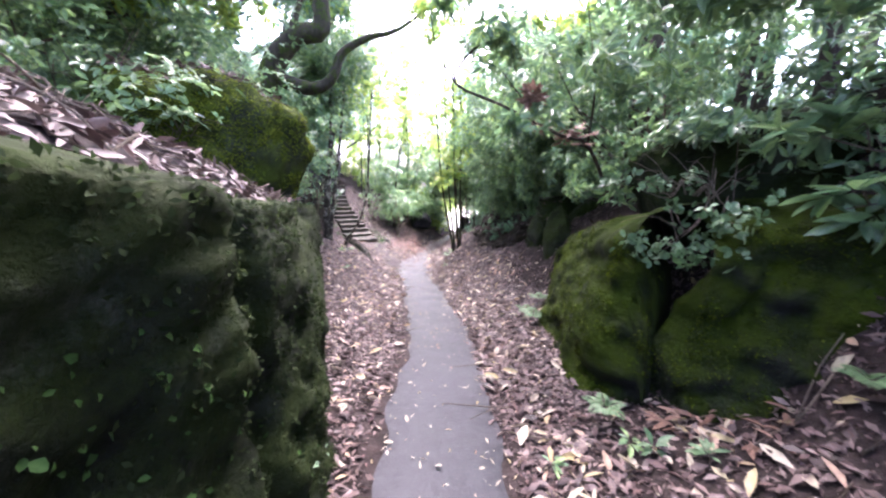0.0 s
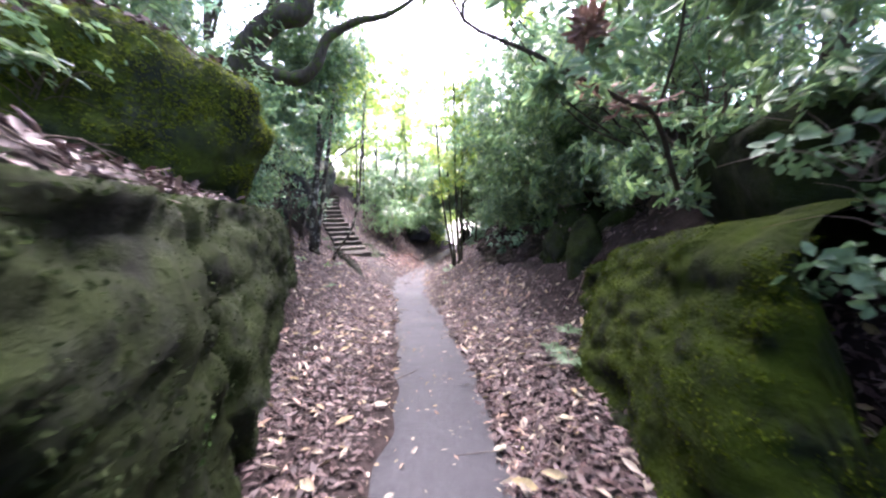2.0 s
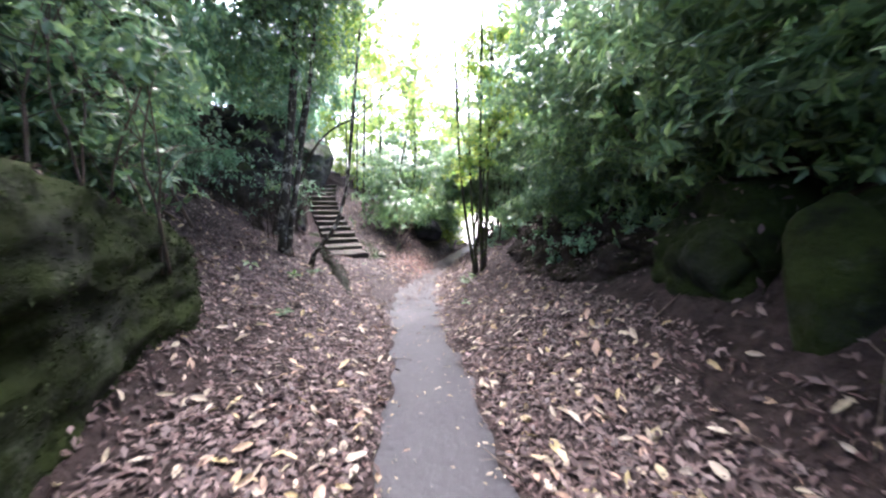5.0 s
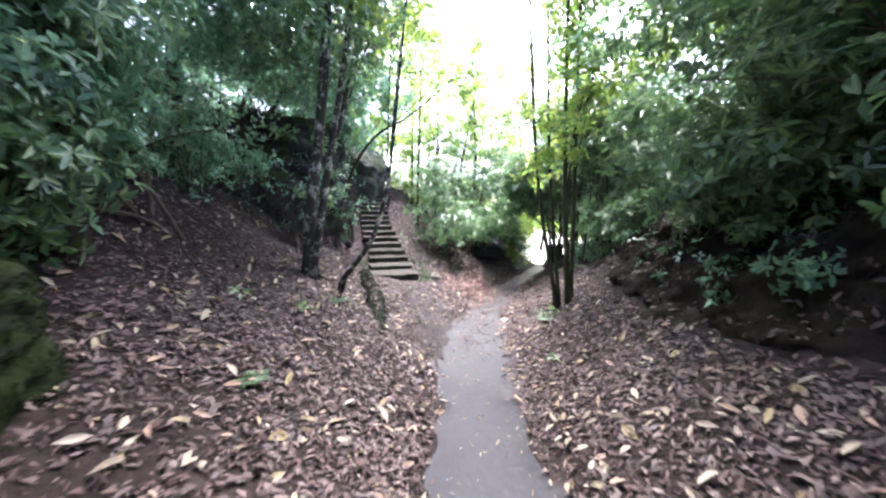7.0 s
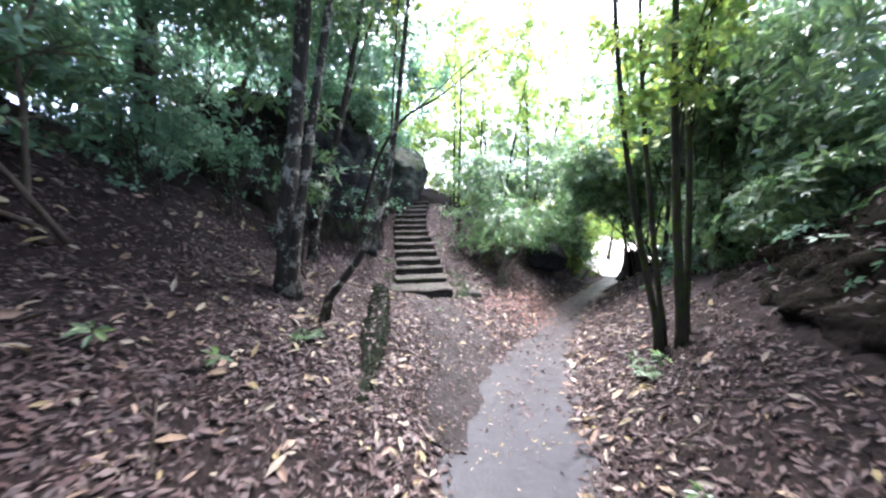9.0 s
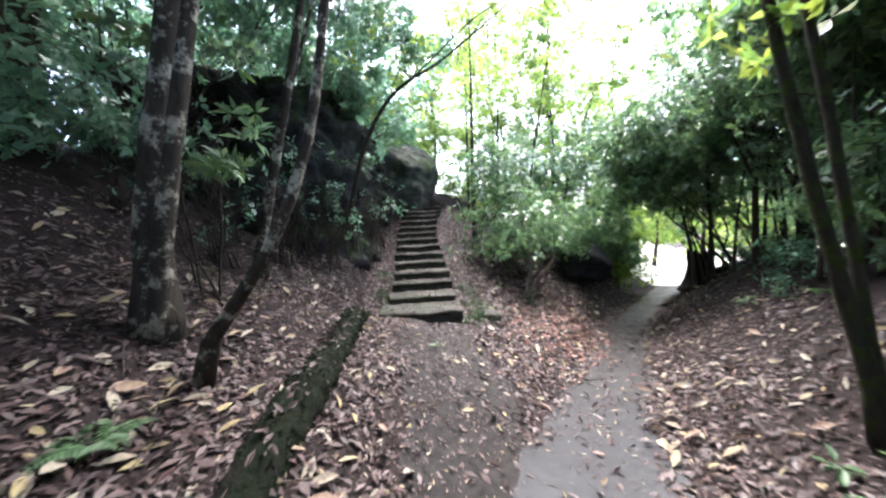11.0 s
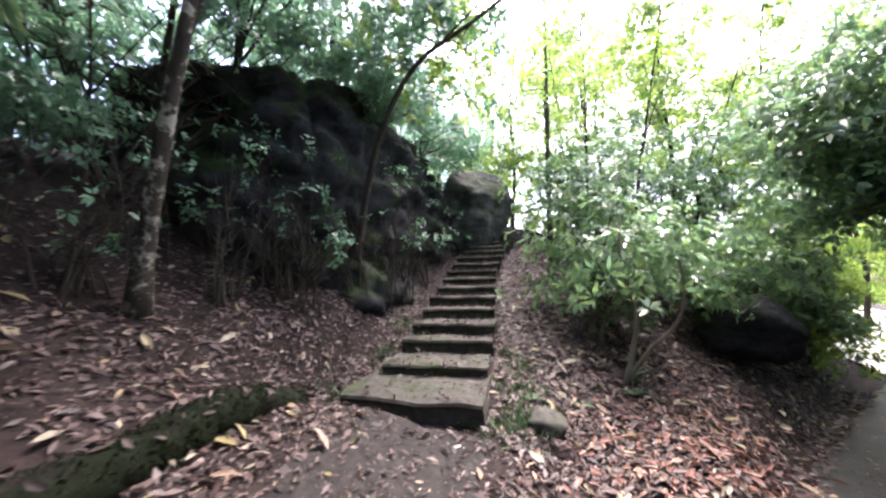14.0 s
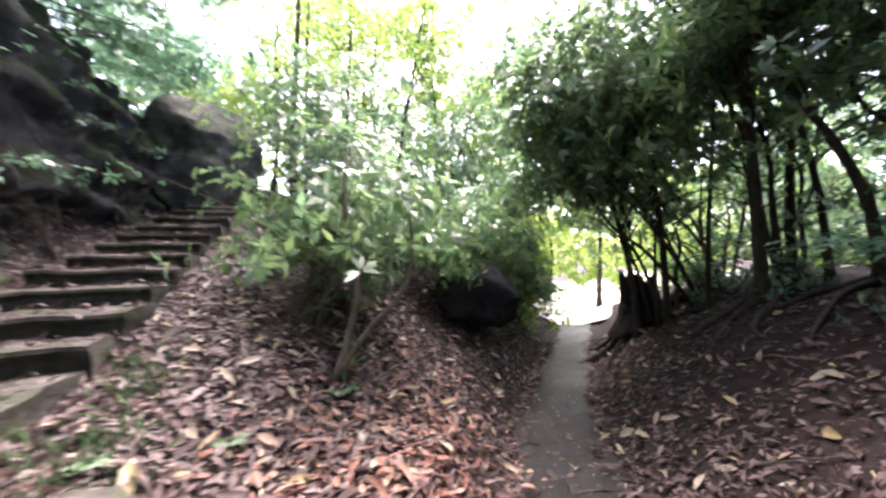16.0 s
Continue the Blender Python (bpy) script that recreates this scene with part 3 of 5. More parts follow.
def tree(name, line, r0, r1, bark, label, seed, crowns=(), n=0, material=None, limbs=4, leaves=6, length=0.11, width=0.045, group="", sides=10, plain=False):
    """A trunk along a line, limbs towards its crowns and leaves on them."""
    g = np.random.default_rng(seed + 50)
    plain = plain or line[0][1] > 6.5
    x, y = line[0][:2]
    z = ground(x, y)
    root = thing(name, (x, y, z), label, "tree", group)
    o = np.array((x, y, z))
    pts = spline([np.array(p) - o for p in line], 26)
    pts[0, 2] = -0.12
    rad = np.linspace(r0, r1, 26)
    rad[0] *= 1.45 if r0 < 0.2 else 1.2
    rad[1] *= 1.2 if r0 < 0.2 else 1.1
    bm = bmesh.new()
    tube(bm, pts, rad, sides, 0.18)
    part("trunk", bm, bark, root)
    for k in range(limbs):
        i = int(g.integers(10, 24))
        p = Vector(pts[i])
        if crowns:
            c, r = crowns[k % len(crowns)]
            e = Vector(np.array(c) - o) + Vector((g.normal() * r[0], g.normal() * r[1], g.normal() * r[2])) * 0.4
        else:
            e = p + Vector((g.normal(), g.normal(), 0.8)) * 0.7
        bm = bmesh.new()
        m = p.lerp(e, 0.45) + Vector((0, 0, 0.12 * (e - p).length))
        tube(bm, spline([p, m, e], 9), np.linspace(rad[i] * 0.5, 0.006, 9), 6, 0.2)
        for t in range(3):
            q = Vector(p.lerp(e, g.uniform(0.4, 0.9))) + Vector((0, 0, 0.06))
            tube(bm, [q, q + Vector((g.normal(), g.normal(), g.normal() * 0.6)) * 0.35], [0.009, 0.003], 4)
        part("limb", bm, bark, root)
    if crowns and n:
        P, A, N, L, W = [], [], [], [], []
        for k, (c, r) in enumerate(crowns):
            tips, out = whorl_cloud(n // len(crowns), np.array(c) - o, r, seed + k * 5, 0.3)
            for store, val in zip((P, A, N, L, W), whorls(tips, out, seed + k, leaves, length, width)):
                store.append(val)
        part("crown", leaf_mesh("crown", *[np.concatenate(v) for v in (P, A, N, L, W)], plain=plain), material, root)
    return root


# ---- the large structure ----
build_ground()
build_path()
build_side_path()

xs, ys = np.linspace(-1.2, 12, 24), np.linspace(22.6, 44, 26)
verts = [(x + 0.5 * math.sin(0.8 * y), y + 0.25 * math.sin(1.3 * x), ground(x + 0.5 * math.sin(0.8 * y), y + 0.25 * math.sin(1.3 * x)) + 0.03) for y in ys for x in xs]
faces = [(j * 24 + i, j * 24 + i + 1, (j + 1) * 24 + i + 1, (j + 1) * 24 + i) for j in range(25) for i in range(23)]
tagged(part("clearing", poly_mesh("clearing", verts, faces), M_SAND), "pale sunlit sandy clearing at the end of the path", "clearing", kind="structure")

# ---- rock faces and boulders ----
rock_left = cliff("rock_face", [(-1.2, -3.2), (-0.66, -1.5), (-0.60, 0.2), (-0.57, 1.2), (-0.84, 2.1), (-1.60, 4.15), (-2.2, 5.8), (-2.65, 6.9), (-3.6, 7.5)],
      [1.6, 1.55, 1.40, 1.28, 1.22, 1.12, 0.86, 0.5, 0.2], 2.2, M_ROCK_L, "tall dark green mossy rock face with leaf-covered top", lean=0.02, grain=0.085, seed=3.0, ledges=0.03, clefts=(1.05, 2.75))
rock_pillar = cliff("rock_face", [(2.4, 8.4), (2.0, 7.5), (1.78, 6.8), (1.85, 6.2)], [0.2, 0.95, 1.0, 0.7], 1.2, M_ROCK_L,
      "dark green upright rock pillar beside the leafy bank", seed=11.0)
rock_right = cliff("rock_face", [(2.2, 5.9), (1.72, 5.35), (1.48, 4.75), (1.18, 4.05), (0.97, 3.0), (0.96, 2.3), (1.3, 1.95)],
      [0.1, 0.45, 0.65, 0.85, 1.08, 1.12, 0.85], 1.8, M_ROCK_R, "bright green moss-covered boulder beside the path", lean=0.30, grain=0.10, seed=7.0, ledges=0.02)
rock_shelf = cliff("rock_face", [(1.25, 2.15), (1.4, 1.75), (1.9, 1.5), (2.6, 1.2), (2.4, 0), (1.9, -1.2), (1.5, -3)],
      [0.95, 1.0, 1.1, 1.3, 1.7, 1.9, 2.0], 2.0, M_ROCK_R, "low mossy rock shelf under overhanging shrubs", lean=0.34, grain=0.12, seed=17.0, ledges=0.03)
boulder_left = boulder("boulder", (-2.73, 4.11, 1.46), (1.08, 0.88, 1.0), 45, M_ROCK_M, "large mossy boulder resting on the rock face", 2.0, rough=0.2, square=3.4)
rock_upper = boulder("boulder", (3.02, 3.6, 1.30), (0.98, 1.6, 0.88), -12, M_ROCK_L, "dark mossy boulder half hidden above the lower rock", 14.0)
boulder("boulder", (2.12, 5.75, 0.0), (0.27, 0.34, 0.85), 25, M_ROCK_L, "upright mossy slab leaning against the bank", 41.0, rough=0.18, square=3.8, detail=4, tilt=-14)
boulder("boulder", (2.1, 6.75, 0.35), (0.34, 0.36, 0.42), -20, M_ROCK_L, "dark weathered stone in the bank", 43.0, rough=0.2, square=3.4, detail=4)
boulder("boulder", (2.75, 6.0, 0.75), (0.42, 0.5, 0.36), 35, M_ROCK_L, "dark stone beneath the bare roots", 45.0, rough=0.22, square=3.0, detail=4)
boulder("boulder", (-1.22, 18.75, -0.72), (0.60, 0.52, 0.50), 28, M_ROCK_D, "dark rounded boulder in the hollow beneath the bushes", 5.0, rough=0.12, square=2.5)
boulder("boulder", (-7.4, 20.6, 2.2), (1.25, 1.4, 1.35), 25, M_ROCK_G, "big grey boulder beside the top of the stairs", 8.0, rough=0.26, square=3.6)
rock_stairs = cliff("rock_face", [(-8.2, 12.2), (-6.6, 13.0), (-5.5, 13.9), (-5.35, 15.2), (-5.9, 16.5), (-6.55, 17.7), (-6.95, 18.8), (-7.4, 19.9)],
      [3.2, 3.1, 3.1, 3.15, 3.1, 3.0, 2.9, 2.8], 2.4, M_ROCK_D, "dark overgrown rock bank beside the stairs", lean=0.08, grain=0.28, seed=23.0)

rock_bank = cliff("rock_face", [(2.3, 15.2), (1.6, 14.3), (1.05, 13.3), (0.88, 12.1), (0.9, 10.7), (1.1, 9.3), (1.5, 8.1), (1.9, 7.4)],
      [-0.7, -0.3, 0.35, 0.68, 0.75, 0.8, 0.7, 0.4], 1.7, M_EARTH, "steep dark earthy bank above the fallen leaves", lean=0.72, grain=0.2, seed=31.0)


def leafy_bank():
    """Earth and leaf mould that slope up from the brow of the left-hand rock."""
    ys, us = np.arange(-1.8, 5.2, 0.09), np.linspace(0, 2.5, 26)
    verts = []
    for y in ys:
        foot = np.interp(y, [-3.2, -1.5, 0.2, 1.2, 2.1, 4.15, 5.8], [-1.2, -0.66, -0.60, -0.57, -0.84, -1.60, -2.2])
        top = np.interp(y, [-3.2, -1.5, 0.2, 1.2, 2.1, 4.15, 5.8], [1.6, 1.55, 1.40, 1.28, 1.22, 1.12, 0.86])
        slope = np.interp(y, [-1.8, 2.2, 3.6, 5.2], [0.46, 0.42, 0.20, 0.06])
        for u in us:
            x = foot - 0.20 - u
            bump = 0.10 * noise.noise(Vector((x * 1.6, y * 1.6, 3))) + 0.04 * noise.noise(Vector((x * 5, y * 5, 1)))
            verts.append((x, y, top - 0.10 + 0.14 * min(1.0, u / 0.35) + slope * u + bump * min(1.0, u * 3) - 0.9 * max(0.0, u - 2.1) ** 2))
    n = len(us)
    faces = [(j * n + i, (j + 1) * n + i, (j + 1) * n + i + 1, j * n + i + 1) for j in range(len(ys) - 1) for i in range(n - 1)]
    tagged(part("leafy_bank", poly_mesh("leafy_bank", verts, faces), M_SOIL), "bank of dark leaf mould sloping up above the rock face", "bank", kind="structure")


leafy_bank()
moss_on(rock_left, 44000, M_MOSS, 1, -0.3, 0.02)
moss_on(rock_right, 22000, M_MOSS_BRIGHT, 2, 0.12, 0.016, (-0.3, 0.1, 0.2))
moss_on(rock_shelf, 14000, M_MOSS, 3, 0.0)
moss_on(rock_shelf, 9000, M_MOSS_BRIGHT, 9, 0.15)
moss_on(boulder_left, 9000, M_MOSS, 4, -0.05, 0.022)
# painted sunlit tone, kept to the boulder's up- and right-facing parts
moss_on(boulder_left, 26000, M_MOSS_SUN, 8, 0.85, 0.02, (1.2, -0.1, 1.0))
moss_on(rock_upper, 5000, M_MOSS, 6, 0.15)
moss_on(rock_stairs, 14000, M_MOSS, 7, 0.05, 0.03)
# pillar and bank get the moss copy with painted shade
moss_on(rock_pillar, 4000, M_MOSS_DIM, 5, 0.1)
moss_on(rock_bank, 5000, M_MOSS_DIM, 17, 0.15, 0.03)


# ---- stairs ----
def build_stairs():
    root = thing("staircase", FLIGHT[0], "flight of worn stone steps climbing through leaf litter", "stairs")
    o = Vector(FLIGHT[0])
    for i, (x, y, z) in enumerate(FLIGHT[:-1]):
        nx, ny, nz = FLIGHT[i + 1]
        wide = 1.27 if i == 0 else 1.16 - 0.008 * i
        run, rise = math.hypot(nx - x, ny - y), nz - z
        bm = bmesh.new()
        bmesh.ops.create_cube(bm, size=1)
        bmesh.ops.subdivide_edges(bm, edges=bm.edges[:], cuts=6, use_grid_fill=True)
        for v in bm.verts:
            a, b, c = v.co.x + 0.5, v.co.y + 0.5, v.co.z + 0.5
            p = Vector((x, y, z)) - o - ACROSS * (wide * (1 - a)) + UP * (b * (run + 0.16)) + Vector((0, 0, -0.12 + c * (rise + 0.12)))
            if c < 0.8:
                p += UP * 0.035 * (1 - b)
            if c > 0.9 and b < 0.1:
                p += UP * 0.012 - Vector((0, 0, 0.012))
            q = (p + o) * 3.5
            p += Vector((noise.noise(q), noise.noise(q + Vector((5, 0, 0))), 0.6 * noise.noise(q + Vector((0, 9, 0))))) * 0.042
            v.co = p
        part("step", bm, M_STEP, root)


build_stairs()


def fallen_log(name, line, r, material, label, category="log"):
    bm = bmesh.new()
    o = Vector(line[0])
    tube(bm, spline([Vector(p) - o for p in line], 70), r * (np.linspace(1, 0.8, 70) + 0.05 * np.sin(np.arange(70) * 0.61) * np.sin(np.arange(70) * 0.23)), 14, 0.3)
    ob = part(name, bm, material)
    ob.location = o
    return tagged(ob, label, category)


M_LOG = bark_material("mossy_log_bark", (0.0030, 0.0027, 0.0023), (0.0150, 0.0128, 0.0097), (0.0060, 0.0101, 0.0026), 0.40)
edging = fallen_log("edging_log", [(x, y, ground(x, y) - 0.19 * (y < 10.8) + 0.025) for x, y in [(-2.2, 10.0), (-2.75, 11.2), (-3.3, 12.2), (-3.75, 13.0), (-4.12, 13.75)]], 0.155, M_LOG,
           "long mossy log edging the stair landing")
# the log also gets the moss copy with painted shade
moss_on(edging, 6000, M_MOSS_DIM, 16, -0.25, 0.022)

# ---- trees ----
birch = tree("tree", [(-3.8, 10.95, -0.3), (-3.78, 10.98, 0.6), (-3.68, 11.1, 1.8), (-3.55, 11.2, 3.2), (-3.3, 11.4, 7.5)], 0.125, 0.045, M_BARK_PALE,
     "slender birch with pale peeling patches on the leafy bank", 3, [((-4.0, 11.0, 3.9), (1.2, 1.1, 1.2)), ((-3.3, 11.8, 6.0), (1.3, 1.4, 1.3))], 3000, M_RHODO)
for pts, r in [([(-3.72, 10.9, -0.45), (-3.6, 10.95, 0.4), (-3.42, 11.1, 1.8), (-3.2, 11.3, 3.6), (-3.0, 11.6, 6.5)], 0.07)]:
    bm = bmesh.new()
    tube(bm, spline([Vector(p) - birch.location for p in pts], 22), np.linspace(r, r * 0.45, 22), 10, 0.18)
    part("trunk", bm, M_BARK_PALE, birch)
tree("tree", [(-3.27, 10.9, -0.55), (-2.78, 11.05, 0.1), (-2.6, 11.22, 0.7), (-2.5, 11.3, 1.3), (-2.4, 11.5, 2.8), (-2.3, 11.7, 4.5)], 0.046, 0.016, M_BARK_PALE,
     "thin bent tree leaning over the stair landing", 4, [((-2.3, 11.9, 4.6), (0.7, 0.7, 0.7))], 160, M_LIME, limbs=3)
tree("tree", [(-4.85, 12.55, -0.08), (-4.6, 12.56, 0.8), (-4.22, 12.6, 2.0), (-3.8, 12.7, 3.8), (-3.4, 12.8, 6)], 0.07, 0.03, M_BARK_PALE,
     "pale thin trunk standing in leaf litter", 5, [((-3.6, 13.0, 5.2), (1.3, 1.4, 1.2))], 1300, M_LIME)
tree("tree", [(-5.5, 15.0, 0.4), (-4.9, 14.9, 1.9), (-4.2, 14.95, 2.8), (-3.4, 15.4, 3.4), (-2.3, 16.4, 4.7)], 0.05, 0.012, M_BARK,
     "thin bare tree leaning across the stairs", 6, [((-4.3, 15.4, 3.4), (1.0, 1.2, 0.7)), ((-2.2, 16.2, 4.9), (1.4, 1.3, 0.6))], 420, M_LIME, limbs=6)
for k, (dx, dy, lx, ly, r) in enumerate([(-0.08, 0, -0.85, 0.1, 0.042), (0.10, -0.1, -0.3, 0, 0.055), (-0.02, 0.12, -0.5, 0.3, 0.035), (0.18, 0.1, -0.05, 0.3, 0.04)]):
    bx, by = 0.47 + dx, 12.2 + dy
    tree("tree", [(bx, by, -1.0), (bx + lx * 0.35, by, 0.5), (bx + lx * 0.6, by + ly * 0.5, 2.2), (bx + lx * 0.9, by + ly, 6)],
         r, 0.018, M_BARK_MOSS, "thin mossy stem in a clump beside the path", 20 + k,
         [((bx + 0.3 + lx * 0.5, 12.4, 2.2 + 0.9 * k), (0.55, 0.6, 0.9))], 330, M_LIME, 3, group="clump of thin stems", sides=8)
old = tree("tree", [(-4.4, 7.9, 0.6), (-4.35, 7.95, 2.0), (-4.05, 8, 3.1), (-3.7, 8, 3.95), (-3.15, 8, 4.5), (-2.62, 8, 4.62), (-2.6, 8, 5.4), (-2.5, 8, 6.8)], 0.30, 0.14, M_BARK_MOSS,
           "old dark tree with crooked mossy limbs", 9, [((-3.4, 9.0, 6.8), (1.6, 1.6, 0.9))], 900, M_LIME, limbs=3, sides=14)
bm = bmesh.new()
tube(bm, spline([Vector(p) - old.location for p in [(-3.75, 8, 3.75), (-3.3, 8, 3.5), (-2.75, 8, 3.45), (-2.42, 8, 3.7), (-2.2, 8, 4.15), (-1.65, 8, 4.45), (-1.0, 8.1, 4.65), (-0.2, 8.2, 5.2)]], 30),
     np.linspace(0.17, 0.03, 30), 10, 0.25)
part("limb", bm, M_BARK_MOSS, old)
for k, (x, y, lx, ly, h, r) in enumerate([(-4.1, 18.75, 0.1, 0.1, 6.5, 0.07), (-3.6, 19.7, 0.05, 0.2, 6.0, 0.04), (-2.9, 20.2, 0.9, 0.3, 6.0, 0.05), (-2.1, 21.0, 1.3, 0.4, 5.0, 0.06), (-4.9, 20.6, 0.1, 0, 6, 0.05)]):
    z = ground(x, y)
    tree("sapling", [(x, y, z), (x + lx * 0.2, y, z + h * 0.3), (x + lx * 0.55, y + ly, z + h * 0.65), (x + lx, y + ly, z + h)], r, 0.012, M_BARK,
         "thin young tree beside the stairs" if k else "dark straight young tree beside the stairs", 60 + k,
         [((x + lx * 0.8, y + ly, z + h * 0.72), (0.75, 0.7, 1.3))], 420, M_LIME, 4, leaves=4, length=0.09, width=0.04, group="young trees by the stairs", sides=7)
for k, (x, y, lx, ly, h, r) in enumerate([(3.3, 6.2, 0.2, 0.2, 6, 0.10), (3.9, 6.7, 0.1, 0.4, 7, 0.20), (4.3, 5.2, 0.6, 0, 6, 0.09), (4.9, 4.6, -0.5, 0, 6, 0.12), (5.2, 5.9, 0.5, 0.3, 7, 0.13),
                                          (4.6, 3.4, 0.3, 0.2, 6, 0.10), (1.65, 17.5, 0.05, 0.1, 5, 0.065), (2.2, 17.0, -0.7, 0.6, 3.6, 0.05), (1.9, 17.9, 0.3, 0.2, 4.5, 0.035), (2.35, 17.6, -0.3, 0.3, 4.2, 0.04), (1.5, 18.1, 0.5, 0.2, 4.2, 0.03), (2.7, 17.2, 0.4, -0.2, 4, 0.04), (1.3, 18.6, -0.1, 0.2, 4.5, 0.05), (1.05, 18.9, -0.5, 0.2, 4, 0.05), (2.5, 18.2, 0.5, 0, 5, 0.06), (3.0, 16.2, 0.3, 0.5, 5, 0.08)]):
    z = ground(x, y)
    tree("tree", [(x, y, z), (x + lx * 0.15, y, z + h * 0.25), (x + lx * 0.6, y + ly * 0.5, z + h * 0.6), (x + lx, y + ly, z + h)], r, r * 0.3, M_BARK,
         "dark bare trunk in the thicket on the bank", 80 + k, [((x + lx, y + ly, z + h * 0.85), (1.3, 1.3, 1.0))], 330 if y > 15 else 450, M_RHODO, 5, group="trunks on the bank", sides=9)

def roots(x, y, ends, r, material, label):
    """Bare roots that run over the ground from a trunk's foot."""
    z = ground(x, y)
    root = thing("tree_roots", (x, y, z), label, "roots", "bare roots")
    for k, (ex, ey) in enumerate(ends):
        pts = []
        for i in range(7):
            f = i / 6
            px, py = x + (ex - x) * f + 0.10 * math.sin(5 * f + k), y + (ey - y) * f + 0.10 * math.sin(4 * f + 2 * k)
            pts.append((px - x, py - y, ground(px, py) - z + 0.05 * (1 - f) + 0.01))
        bm = bmesh.new()
        tube(bm, spline(pts, 20), np.linspace(r, r * 0.25, 20), 7, 0.3)
        part("root", bm, material, root)


roots(3.3, 6.2, [(2.3, 5.9), (2.4, 6.5), (2.7, 5.5), (2.2, 6.9)], 0.05, M_TWIG, "pale bare roots running down the bank")
roots(3.9, 6.7, [(2.9, 7.2), (3.0, 6.3), (3.4, 5.9)], 0.06, M_BARK, "dark bare roots spreading from the thick trunk")
roots(2.2, 17.0, [(1.2, 16.5), (1.4, 17.3), (1.3, 16.0), (1.9, 15.9)], 0.045, M_BARK, "bare dark roots on the shaded bank")
roots(1.65, 17.5, [(0.9, 17.1), (0.8, 17.8), (1.0, 16.6)], 0.04, M_BARK, "bare dark roots beneath the thicket")

# ---- shrubs ----
for k, (bx, by, cx, cy, cz, rx, ry, rz, n, mat) in enumerate([
        (4.2, 3.0, 2.5, 3.2, 3.4, 1.2, 1.5, 0.5, 800, M_RHODO), (4.6, 2.0, 1.8, 2.0, 4.3, 1.0, 1.4, 0.4, 800, M_RHODO), (-6.0, 3.0, -2.2, 3.0, 4.5, 1.0, 1.4, 0.35, 500, M_LIME), (-6.2, 5.6, -2.9, 5.6, 4.9, 0.9, 1.3, 0.35, 450, M_LIME), (-6.4, 9.6, -3.6, 9.4, 4.8, 1.1, 1.4, 0.5, 600, M_RHODO), (4.0, 1.0, 2.2, 1.2, 3.1, 1.0, 1.2, 0.5, 800, M_RHODO), (3.8, -1.2, 2.2, -0.9, 2.9, 1.0, 1.2, 0.5, 600, M_DARKLEAF),
        (4.4, 8.2, 2.4, 8.4, 3.9, 1.5, 1.5, 0.7, 750, M_RHODO), (4.4, 11.6, 2.0, 11.4, 3.6, 1.4, 1.5, 0.7, 520, M_LIME), (4.2, 14.8, 1.9, 14.4, 3.3, 1.3, 1.4, 0.8, 900, M_RHODO),
        (-6.5, 11.0, -3.5, 11.2, 4.9, 1.1, 1.3, 0.45, 850, M_RHODO), (-6.8, 13.6, -4.4, 14.0, 4.7, 1.2, 1.3, 0.6, 900, M_RHODO), (-7.2, 15.5, -5.0, 16.0, 4.4, 1.2, 1.3, 0.6, 900, M_DARKLEAF), (-7.0, 12.8, -5.3, 12.6, 3.7, 1.4, 1.8, 0.7, 1100, M_DARKLEAF), (-5.0, 2.2, -2.9, 2.4, 3.6, 1.0, 1.4, 0.45, 420, M_LIME), (-5.0, 5.0, -3.3, 4.8, 4.0, 1.0, 1.3, 0.5, 420, M_LIME), (-4.6, 0.0, -2.6, 0.3, 3.5, 1.0, 1.3, 0.45, 420, M_LIME)]):
    z = ground(bx, by)
    tree("tree", [(bx, by, z), (bx * 0.95 + cx * 0.05, by, z + (cz - z) * 0.45), (bx * 0.6 + cx * 0.4, by, cz - 0.2), (cx, cy, cz + 0.2)], 0.07, 0.02, M_BARK,
         "evergreen tree leaning in over the hollow way", 130 + k, [((cx, cy, cz), (rx, ry, rz))], n, mat, 5, length=0.13, width=0.042, group="leaning trees", sides=8)
shrub("rhododendron", (-4.9, 7.2), [((-4.5, 7.2, 2.5), (1.0, 1.2, 1.0)), ((-5.4, 6.6, 3.6), (1.4, 1.6, 1.1)), ((-4.3, 7.6, 1.2), (0.6, 0.7, 0.7))], 3600, M_RHODO, "broad glossy evergreen shrub behind the mossy boulder", 31, shell=0.3)
shrub("rhododendron", (-5.4, 3.2), [((-5.0, 3.6, 3.8), (1.4, 1.6, 0.9)), ((-5.6, 1.4, 4.2), (1.5, 1.6, 1.0)), ((-4.4, 5.2, 3.6), (1.1, 1.1, 0.8))], 3000, M_RHODO, "tall evergreen shrub above the leafy bank", 32, shell=0.3)
shrub("rhododendron", (-4.7, 9.3), [((-4.8, 8.1, 2.5), (1.0, 0.9, 0.9)), ((-5.2, 10.2, 4.0), (1.3, 1.5, 1.0)), ((-4.6, 7.7, 1.7), (0.8, 0.8, 1.0))], 3400, M_DARKLEAF, "dark evergreen shrub on the shaded bank", 33, shell=0.3)
